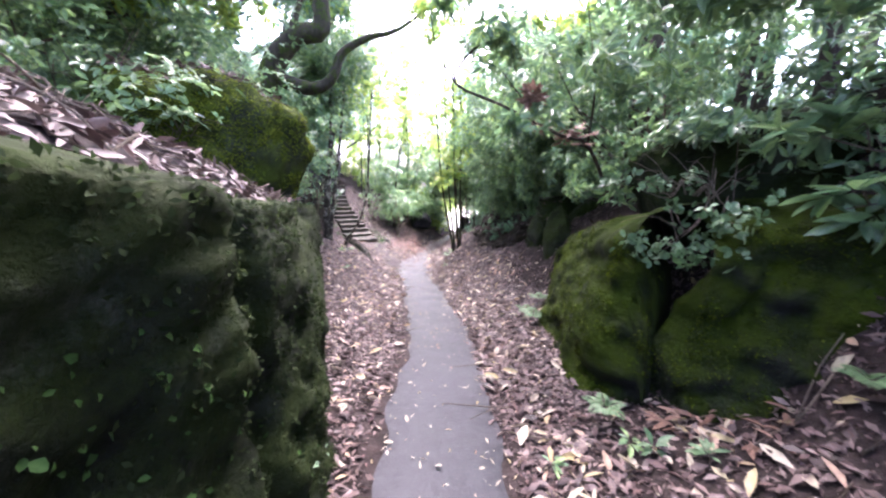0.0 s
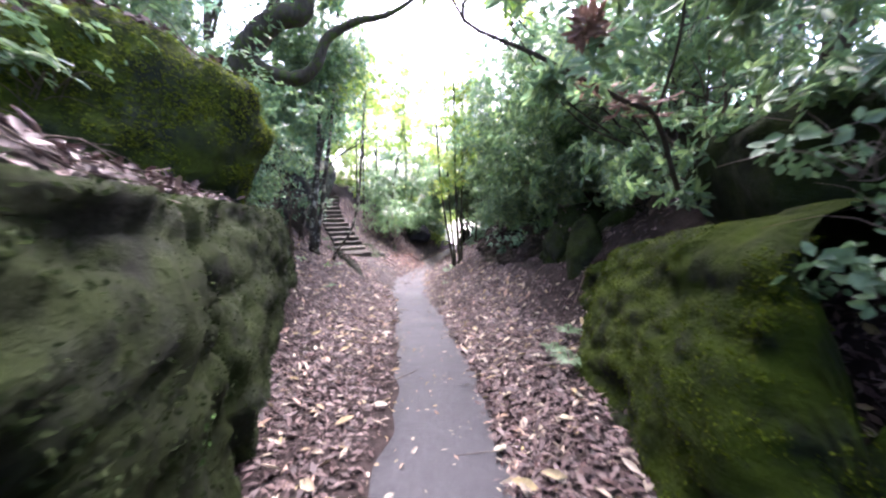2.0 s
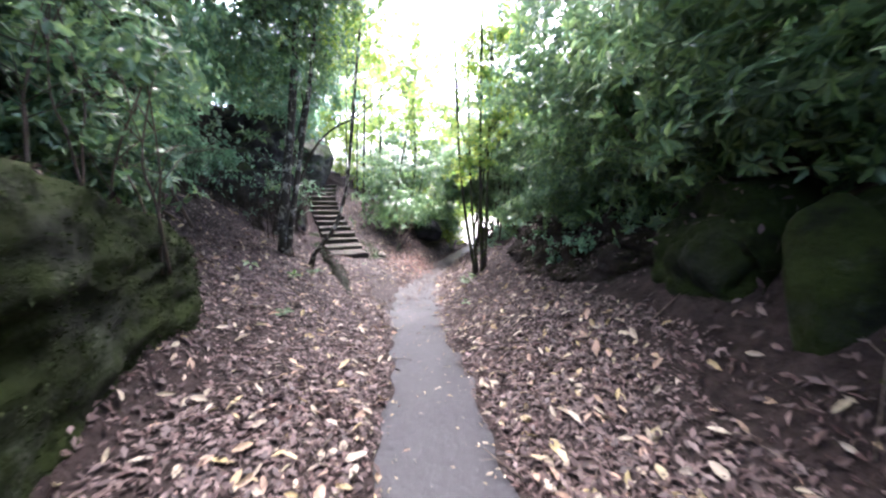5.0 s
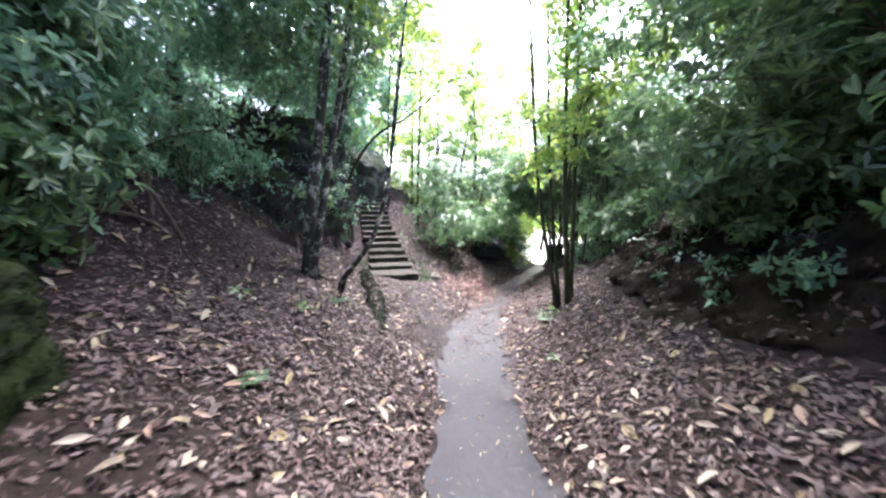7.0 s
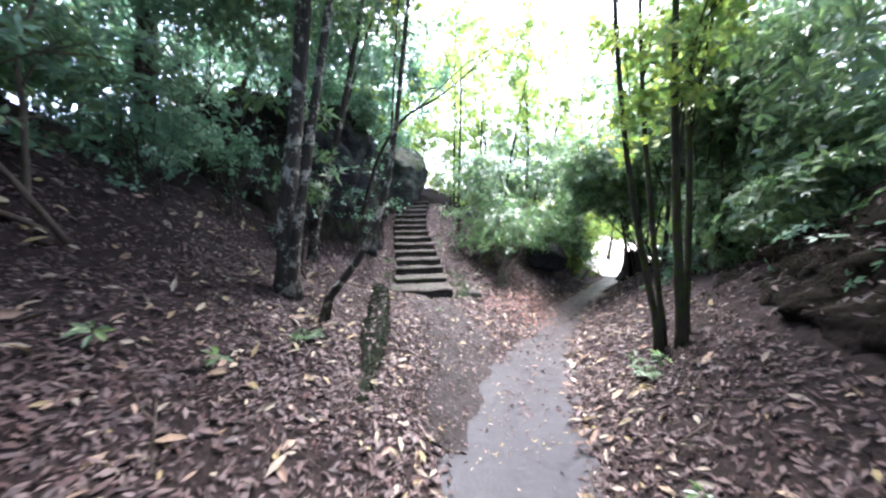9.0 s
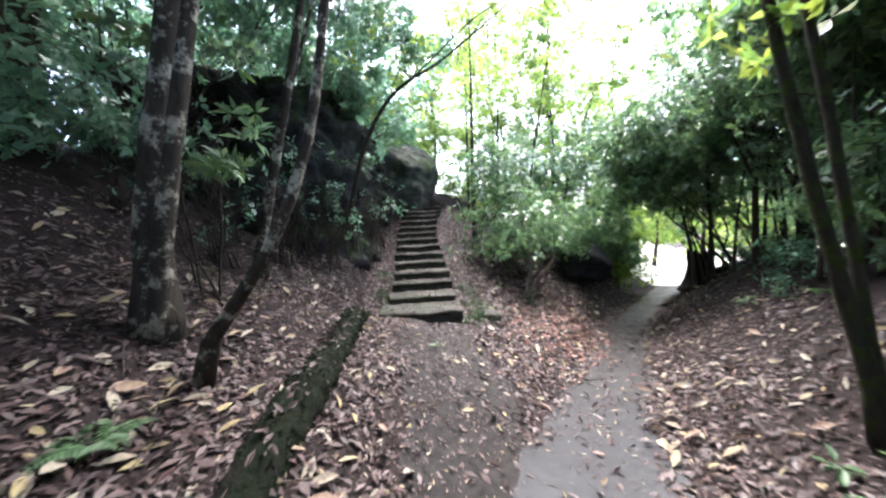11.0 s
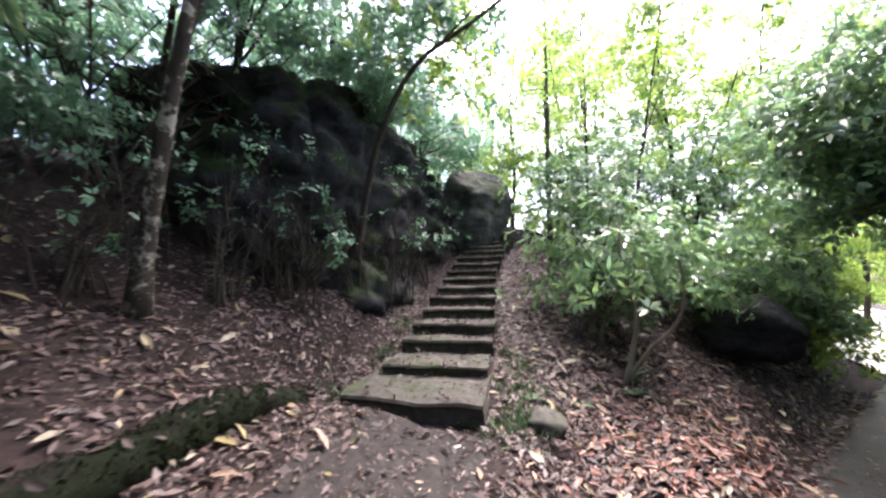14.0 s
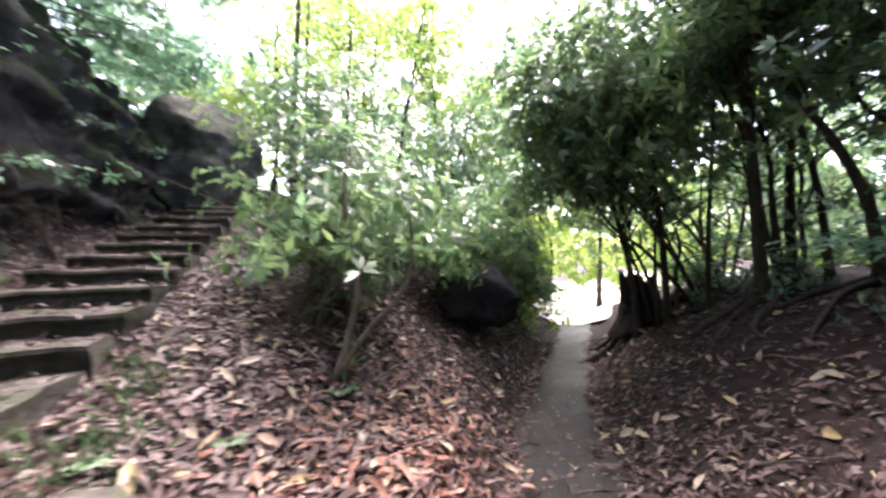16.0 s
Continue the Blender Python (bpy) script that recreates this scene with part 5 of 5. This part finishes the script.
def seedling(x, y, z, size, seed, material, label):
    root = thing("seedling", (x, y, z), label, "seedling", "seedlings")
    g = np.random.default_rng(seed)
    bm = bmesh.new()
    top = Vector((g.normal() * 0.02, g.normal() * 0.02, size * 0.9))
    tube(bm, [(0, 0, -0.03), top * 0.5, top], [0.004, 0.003, 0.002], 5)
    part("stem", bm, M_TWIG, root)
    at, along, nor, ln, wd = whorls(np.array([top, top * 0.75]), np.array([[0, 0, 1.0], [0, 0, 1.0]]), seed, 5, size * 1.1, size * 0.36)
    part("leaves", leaf_mesh("leaves", at, along, nor, ln, wd), material, root)


for k, (x, y, dz, sz) in enumerate([(1.13, 1.55, 0, 0.11), (1.02, 1.62, 0, 0.10), (0.58, 1.55, 0, 0.09), (1.35, 1.45, 0, 0.1), (-1.25, 1.5, 1.22, 0.13), (-1.7, 2.5, 1.15, 0.12), (-2.05, 3.3, 1.1, 0.12), (-1.2, 0.7, 1.3, 0.1),
                                    (-2.9, 9.4, 0, 0.14), (-2.6, 12.9, 0, 0.1), (0.05, 9.9, 0, 0.12), (0.3, 11.8, 0, 0.16), (0.1, 12.0, 0, 0.16), (-3.4, 9.0, 0, 0.16), (-2.2, 16.4, 0, 0.16), (0.9, 15.4, 0, 0.18), (1.3, 14.8, 0, 0.18)]):
    seedling(x, y, ground(x, y) if dz == 0 else dz, sz * 0.72, 600 + k, M_RHODO if k % 3 else M_FERN, "young green seedling among the fallen leaves")


def dead_spray(x, y, n, length, seed, material, label):
    """A fallen twig with its leaves still on."""
    g = np.random.default_rng(seed)
    z = ground(x, y)
    root = thing("fallen_spray", (x, y, z), label, "fallen twig", "fallen sprays")
    a = g.uniform(0, 2 * math.pi)
    line = [(math.cos(a) * d, math.sin(a) * d, ground(x + math.cos(a) * d, y + math.sin(a) * d) - z + 0.03) for d in (-0.16, 0.0, 0.14, 0.26)]
    bm = bmesh.new()
    tube(bm, spline(line, 10), np.linspace(0.006, 0.003, 10), 5)
    part("twig", bm, M_TWIG, root)
    at = np.array(line)[g.integers(1, 4, n)] + g.normal(size=(n, 3)) * np.array([0.035, 0.035, 0.008])
    f = a + g.normal(size=n) * 1.0
    along = np.column_stack([np.cos(f), np.sin(f), g.uniform(-0.05, 0.28, n)])
    ln = length * g.uniform(0.7, 1.25, n)
    part("leaves", leaf_mesh("leaves", at, along, np.column_stack([g.normal(size=n) * 0.3, g.normal(size=n) * 0.3, np.ones(n)]), ln, ln * 0.27), material, root)


for k, (x, y, n, ln, mat, label) in enumerate([(1.36, 1.8, 13, 0.13, M_PALELEAF, "fallen twig with pale drying leaves beside the rock"), (0.55, 1.84, 10, 0.11, M_PALELEAF, "fallen twig with pale leaves at the path's edge"),
                                               (1.62, 1.75, 24, 0.11, M_WITHER, "heap of long withered brown leaves below the rock"), (1.8, 1.5, 14, 0.10, M_WITHER, "withered brown leaves below the rock"),
                                               (-3.72, 11.5, 9, 0.17, M_PALELEAF, "large pale fallen leaves beneath the birch"), (-4.24, 11.7, 8, 0.15, M_PALELEAF, "fallen twig with curled pale leaves"),
                                               (-3.1, 10.6, 9, 0.16, M_PALELEAF, "large tan fallen leaves beside the mossy log"), (-2.42, 7.28, 6, 0.12, M_PALELEAF, "few yellowish fallen leaves on the bank")]):
    dead_spray(x, y, n, ln, 820 + k, mat, label)


def ivy(y0, z0, n, seed):
    """Small leaves lying close on the rock face beside the path."""
    g = np.random.default_rng(seed)
    bpy.context.view_layer.update()
    deps = bpy.context.evaluated_depsgraph_get()
    at, nrm = [], []
    for _ in range(n):
        hit, p, nor, _, ob, _ = scene.ray_cast(deps, Vector((0, y0 + g.normal() * 0.13, z0 + g.normal() * 0.09)), Vector((-1, 0, 0)))
        if hit and ob.name.startswith(("rock_face", "moss")):
            at.append(p + Vector((0.012, 0, 0)))
            nrm.append((1, 0.2, 0.2))
    if len(at) > 3:
        at, nrm = np.array(at), unit(np.array(nrm) + 0.3 * g.normal(size=(len(at), 3)))
        along = unit(np.cross(nrm, g.normal(size=nrm.shape)))
        ln = g.uniform(0.014, 0.03, len(at))
        ob = part("ivy", leaf_mesh("ivy", at, along, nrm, ln, ln * 0.75), M_IVY)
        tagged(ob, "patch of small creeping leaves on the rock", "ivy", "ivy on the rock", "stuff")


for k, (y0, z0) in enumerate([(0.45, 0.95), (0.62, 0.9), (1.0, 0.25), (0.8, 0.55), (1.2, 0.35), (2.2, 0.3)]):
    ivy(y0, z0, 26 if k < 2 else 9, 700 + k)


def stump(x, y):
    z = ground(x, y)
    root = thing("tree_stump", (x, y, z), "dark rotten stump with jagged top and roots", "stump")
    g = np.random.default_rng(77)
    bm = bmesh.new()
    rings = []
    for i in range(9):
        ring = []
        for k in range(18):
            a = 2 * math.pi * k / 18
            r = (0.36 - 0.015 * i + 0.10 * max(0, 1 - i / 2.5)) * (1 + 0.22 * noise.noise(Vector((math.cos(a) * 1.5, math.sin(a) * 1.5, i * 0.3))))
            zz = -0.15 + 0.095 * i + (0.42 * noise.noise(Vector((math.cos(a) * 2.2, math.sin(a) * 2.2, 4))) + 0.22 * g.random()) * (i / 8) ** 2
            ring.append(bm.verts.new((math.cos(a) * r, math.sin(a) * r, zz)))
        rings.append(ring)
    for p, q in zip(rings, rings[1:]):
        for k in range(18):
            bm.faces.new((p[k], p[(k + 1) % 18], q[(k + 1) % 18], q[k]))
    hollow = bm.verts.new((0, 0, 0.35))
    for k in range(18):
        bm.faces.new((rings[-1][k], rings[-1][(k + 1) % 18], hollow))
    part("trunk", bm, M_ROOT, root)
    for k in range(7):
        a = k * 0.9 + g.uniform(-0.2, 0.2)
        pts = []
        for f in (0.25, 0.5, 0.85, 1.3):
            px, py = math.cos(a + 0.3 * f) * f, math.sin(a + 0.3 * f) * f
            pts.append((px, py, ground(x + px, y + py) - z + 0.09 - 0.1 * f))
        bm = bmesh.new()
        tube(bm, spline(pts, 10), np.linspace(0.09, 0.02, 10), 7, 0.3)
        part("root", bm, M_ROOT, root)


stump(1.25, 19.3)
tagged(boulder("stone", (-2.5, 14.75, ground(-2.5, 14.75) + 0.01), (0.16, 0.21, 0.10), 20, M_STEP, "pale flat stone beside the lowest steps", 30.0, detail=3), category="stone")


def grass(x, y, seed, n=70, size=0.09):
    g = np.random.default_rng(seed)
    ax, ay = x + g.normal(size=n) * 0.11, y + g.normal(size=n) * 0.11
    at = np.column_stack([ax - x, ay - y, height(ax, ay) - ground(x, y)])
    along = unit(np.column_stack([g.normal(size=n) * 0.55, g.normal(size=n) * 0.55, np.ones(n)]))
    ln = size * g.uniform(0.5, 1.2, n)
    ob = part("grass_tuft", leaf_mesh("grass_tuft", at, along, g.normal(size=(n, 3)), ln, 0.008, 0.3), M_FERN)
    ob.location = (x, y, ground(x, y))
    tagged(ob, "small tuft of green grass beside the steps", "grass", "grass tufts", "stuff")


for k, (x, y) in enumerate([(-2.72, 14.75), (-2.85, 15.15), (-2.6, 14.6), (-3.1, 15.55), (-4.75, 14.9), (-5.1, 15.6), (-4.3, 13.9), (-4.35, 14.75), (-4.55, 15.3), (-4.85, 15.9), (-2.7, 14.5), (-2.95, 15.0), (-3.3, 15.75)]):
    grass(x, y, 500 + k)


# ---- fallen leaves and twigs ----
def litter(name, n, seed, spread, material, label, size=(0.045, 0.11), lift=0.012):
    g = np.random.default_rng(seed)
    x, y = spread(g, n)
    z = height(x, y)
    e = 0.04
    nrm = unit(np.column_stack([height(x - e, y) - height(x + e, y), height(x, y - e) - height(x, y + e), np.full(len(x), 2 * e)]))
    nrm = unit(nrm + 0.38 * g.normal(size=(len(x), 3)) * np.array([1, 1, 0.4]))
    a = g.uniform(0, 2 * np.pi, len(x))
    along = np.column_stack([np.cos(a), np.sin(a), np.zeros(len(x))])
    along = unit(along - nrm * np.sum(along * nrm, 1, keepdims=True))
    ln = g.uniform(*size, len(x)) * g.uniform(0.8, 1.25, len(x))
    me = leaf_mesh(name, np.column_stack([x, y, z + g.uniform(0.002, lift, len(x))]), along, nrm, ln, ln * g.uniform(0.26, 0.45, len(x)), 0.08, plain=n > 50000)
    return tagged(part(name, me, material), label, "fallen leaves", kind="stuff")


def banks(g, n):
    n2 = n
    n = int(n * 1.4)
    y = g.uniform(-1.5, 21, n * 2)
    side = np.where(g.random(n * 2) < 0.56, -1, 1)
    d = 0.30 + np.where(side < 0, np.where(y > 9.5, 4.7, 4.5), np.interp(y, [3.5, 4.5, 6, 16, 17], [2.4, 1.75, 1.7, 1.8, 2.4])) * g.random(n * 2) ** np.where(side < 0, 1.15, 1.6)
    x = np.interp(y, PATH_Y, PATH_X) + side * d
    trod = np.abs(x - np.interp(y, [10.2, 11.4, 12.6, 13.5, 14.2], [-1.1, -1.6, -2.25, -2.85, -3.3])) < 0.62 + 0.14 * np.sin(5 * y)
    patchy = 0.75 + 0.35 * np.sin(2.1 * x + 1.3 * y) * np.sin(1.7 * y - x)
    thin = np.where(side > 0, np.interp(y, [5, 6, 9.5, 11, 14.5], [1, 0.85, 0.75, 0.5, 0.4]), 1.0)
    thin = np.where((side < 0) & (y > 8.5), np.interp(d, [2.2, 4.2], [1, 0.5]), thin)
    keep = (g.random(n * 2) < np.clip((d - np.interp(y, [11, 14], [0.37, 0.22])) / 0.2, 0.0, 1) * patchy * thin) & ~(trod & (y > 10.2) & (y < 14.3) & (g.random(n * 2) < 0.72))
    return x[keep][:n2], y[keep][:n2]


def on_path(g, n):
    y = g.uniform(0, 20, n)
    return np.interp(y, PATH_Y, PATH_X) + g.uniform(-0.42, 0.42, n), y


litter("leaf_litter", 140000, 1, banks, M_DEAD, "thick carpet of brown and russet fallen leaves", (0.03, 0.092), 0.025)
litter("pale_leaves", 6500, 2, banks, M_PALELEAF, "scattered pale and yellowish fallen leaves", (0.06, 0.15), 0.03)
litter("path_leaves", 1500, 3, on_path, M_PALELEAF, "few pale leaves lying on the path", (0.02, 0.06), 0.026)


def russet_patch(g, n):
    return -1.6 + 0.42 * g.normal(size=n), 15.5 + 0.75 * g.normal(size=n)


def on_far_path(g, n):
    y = g.uniform(10.8, 17.5, n)
    return np.interp(y, PATH_Y, PATH_X) + 0.48 * g.uniform(-1, 1, n) ** 3 + 0.12 * g.normal(size=n), y


M_RUSSET = leaf_material("russet_leaf", [(0.16, 0.075, 0.055), (0.21, 0.105, 0.08), (0.12, 0.055, 0.042), (0.26, 0.15, 0.115)], 0.5, 0.1, 0.2)
litter("russet_leaves", 1500, 21, russet_patch, M_RUSSET, "patch of fresh russet fallen leaves beside the path", (0.05, 0.11), 0.03)
litter("far_path_litter", 800, 22, on_far_path, M_DEAD, "brown leaves strewn over the further path", (0.035, 0.09), 0.03)


def on_side_path(g, n):
    y = g.uniform(10.2, 14.4, n)
    return np.interp(y, [10.2, 11.4, 12.6, 13.5, 14.2], [-1.15, -1.75, -2.45, -3.0, -3.38]) + g.uniform(-0.6, 0.6, n), y


litter("leaf_fragments", 2600, 19, on_side_path, M_DEAD, "small broken leaves trodden into the earth", (0.018, 0.05), 0.024)
litter("pale_fragments", 420, 20, on_side_path, M_PALELEAF, "small pale broken leaves on the trodden earth", (0.018, 0.05), 0.024)


def ledge_leaves(g, n):
    y = g.uniform(-1, 6.6, n)
    x = np.interp(y, [-1, 1.2, 2.1, 4.15, 5.8, 7], [-1.0, -0.95, -1.15, -1.8, -2.4, -2.9]) - 1.9 * g.random(n) ** 0.8
    return x, y


def scatter_on_rocks(name, n, seed, spread, material, label, size):
    """Leaves that came to rest on whatever lies below them."""
    g = np.random.default_rng(seed)
    bpy.context.view_layer.update()
    deps = bpy.context.evaluated_depsgraph_get()
    at, nrm = [], []
    for x, y in zip(*spread(g, n)):
        start = 2.9
        for _ in range(8):
            hit, p, nor, _, ob, _ = scene.ray_cast(deps, Vector((x, y, start)), Vector((0, 0, -1)))
            if not hit or ob.name.split(".")[0] not in ("foliage", "crown", "stem", "limb", "moss", "trunk"):
                break
            start = p.z - 0.01
        if hit and nor.z > (0.86 if ob.name.startswith("boulder") else 0.45) and ob.name.split(".")[0] in ("rock_face", "boulder", "ground", "leafy_bank", "step", "stone", "edging_log"):
            at.append(p + nor * g.uniform(0.003, 0.03))
            nrm.append(nor)
    at, nrm = np.array(at), np.array(nrm)
    nrm = unit(nrm + 0.4 * g.normal(size=nrm.shape))
    along = unit(np.cross(nrm, g.normal(size=nrm.shape)))
    ln = g.uniform(*size, len(at))
    me = leaf_mesh(name, at, along, nrm, ln, ln * g.uniform(0.28, 0.45, len(at)), 0.1)
    tagged(part(name, me, material), label, "fallen leaves", kind="stuff")


def step_leaves(g, n):
    i = g.integers(0, len(FLIGHT) - 1, n)
    a = np.array(FLIGHT)[i]
    u, w = 1.35 * g.random(n) ** 0.75, g.uniform(-0.05, 0.6, n)
    return a[:, 0] - ACROSS.x * (1.25 - u) + UP.x * w, a[:, 1] - ACROSS.y * (1.25 - u) + UP.y * w



def log_leaves(g, n):
    f = g.random(n)
    return np.interp(f, [0, 0.5, 1], [-2.5, -3.3, -4.1]) + 0.07 * g.normal(size=n), np.interp(f, [0, 0.5, 1], [10.7, 12.2, 13.75]) + 0.05 * g.normal(size=n)


scatter_on_rocks("log_litter", 170, 14, log_leaves, M_DEAD, "few brown leaves lying on the mossy log", (0.04, 0.09))
scatter_on_rocks("step_litter", 2600, 6, step_leaves, M_DEAD, "brown leaves blown onto the steps", (0.03, 0.08))

def beside_steps(g, n):
    i = g.uniform(0, len(FLIGHT) - 1.01, n)
    a = np.array(FLIGHT)
    q = np.arange(len(FLIGHT))
    u = 0.05 + 2.3 * g.random(n) ** 0.9
    return np.interp(i, q, a[:, 0]) + ACROSS.x * u, np.interp(i, q, a[:, 1]) + ACROSS.y * u


litter("slope_litter", 9000, 8, beside_steps, M_DEAD, "russet fallen leaves on the slope beside the stairs", (0.05, 0.11), 0.03)

def left_of_steps(g, n):
    x, y = beside_steps(g, n)
    u = g.uniform(3.5, 3.9, n)
    return x - ACROSS.x * u, y - ACROSS.y * u


litter("bank_litter", 7000, 15, left_of_steps, M_DEAD, "dark fallen leaves between the stairs and the rock bank", (0.05, 0.11), 0.03)
litter("slope_leaves", 700, 9, beside_steps, M_PALELEAF, "pale fallen leaves on the slope beside the stairs", (0.05, 0.11), 0.03)
def right_bank_leaves(g, n):
    y = g.uniform(4.8, 15, n)
    return np.interp(y, [4.8, 7.6, 9, 11.6, 13, 15], [1.6, 1.6, 1.1, 0.85, 1.0, 2.0]) + 1.8 * g.random(n) ** 0.7, y


scatter_on_rocks("rock_bank_litter", 3400, 18, right_bank_leaves, M_DEAD, "few dark leaves caught on the rock bank", (0.05, 0.11))
scatter_on_rocks("ledge_litter", 11000, 5, ledge_leaves, M_DEAD, "brown fallen leaves heaped on the rock top", (0.05, 0.13))


def twigs(name, n, seed, label):
    g = np.random.default_rng(seed)
    x, y = banks(g, n)
    bm = bmesh.new()
    for px, py in zip(x, y):
        a, ln = g.uniform(0, 2 * math.pi), g.uniform(0.15, 0.6)
        qx, qy = px + math.cos(a) * ln, py + math.sin(a) * ln
        mx, my = (px + qx) / 2 + g.normal() * 0.05, (py + qy) / 2 + g.normal() * 0.05
        tube(bm, [(px, py, ground(px, py) + 0.015), (mx, my, ground(mx, my) + 0.03), (qx, qy, ground(qx, qy) + 0.02)], [0.006, 0.005, 0.002], 4)
    tagged(part(name, bm, M_TWIG), label, "twigs", kind="stuff")


twigs("twigs", 330, 4, "thin fallen twigs among the leaves")


def tangle(name, n, seed, spread, z_from, label):
    """Thin bare twigs and roots that sprawl over the rock top."""
    g = np.random.default_rng(seed)
    bpy.context.view_layer.update()
    deps = bpy.context.evaluated_depsgraph_get()
    bm = bmesh.new()
    for x, y in zip(*spread(g, n)):
        pts = []
        a, px, py = g.uniform(0, 2 * math.pi), x, y
        for _ in range(5):
            hit, p, *_ = scene.ray_cast(deps, Vector((px, py, z_from)), Vector((0, 0, -1)))
            if hit:
                pts.append(p + Vector((0, 0, 0.02 + 0.09 * g.random() ** 2)))
            a += g.normal() * 0.5
            px, py = px + math.cos(a) * 0.14, py + math.sin(a) * 0.14
        if len(pts) == 5 and max(abs(p.z - q.z) for p, q in zip(pts, pts[1:])) < 0.3:
            tube(bm, spline(pts, 9), np.linspace(0.006, 0.002, 9), 4)
    tagged(part(name, bm, M_TWIG), label, "twigs", kind="stuff")


tangle("bare_twigs", 300, 12, ledge_leaves, 2.6, "tangle of thin bare twigs on the rock top")
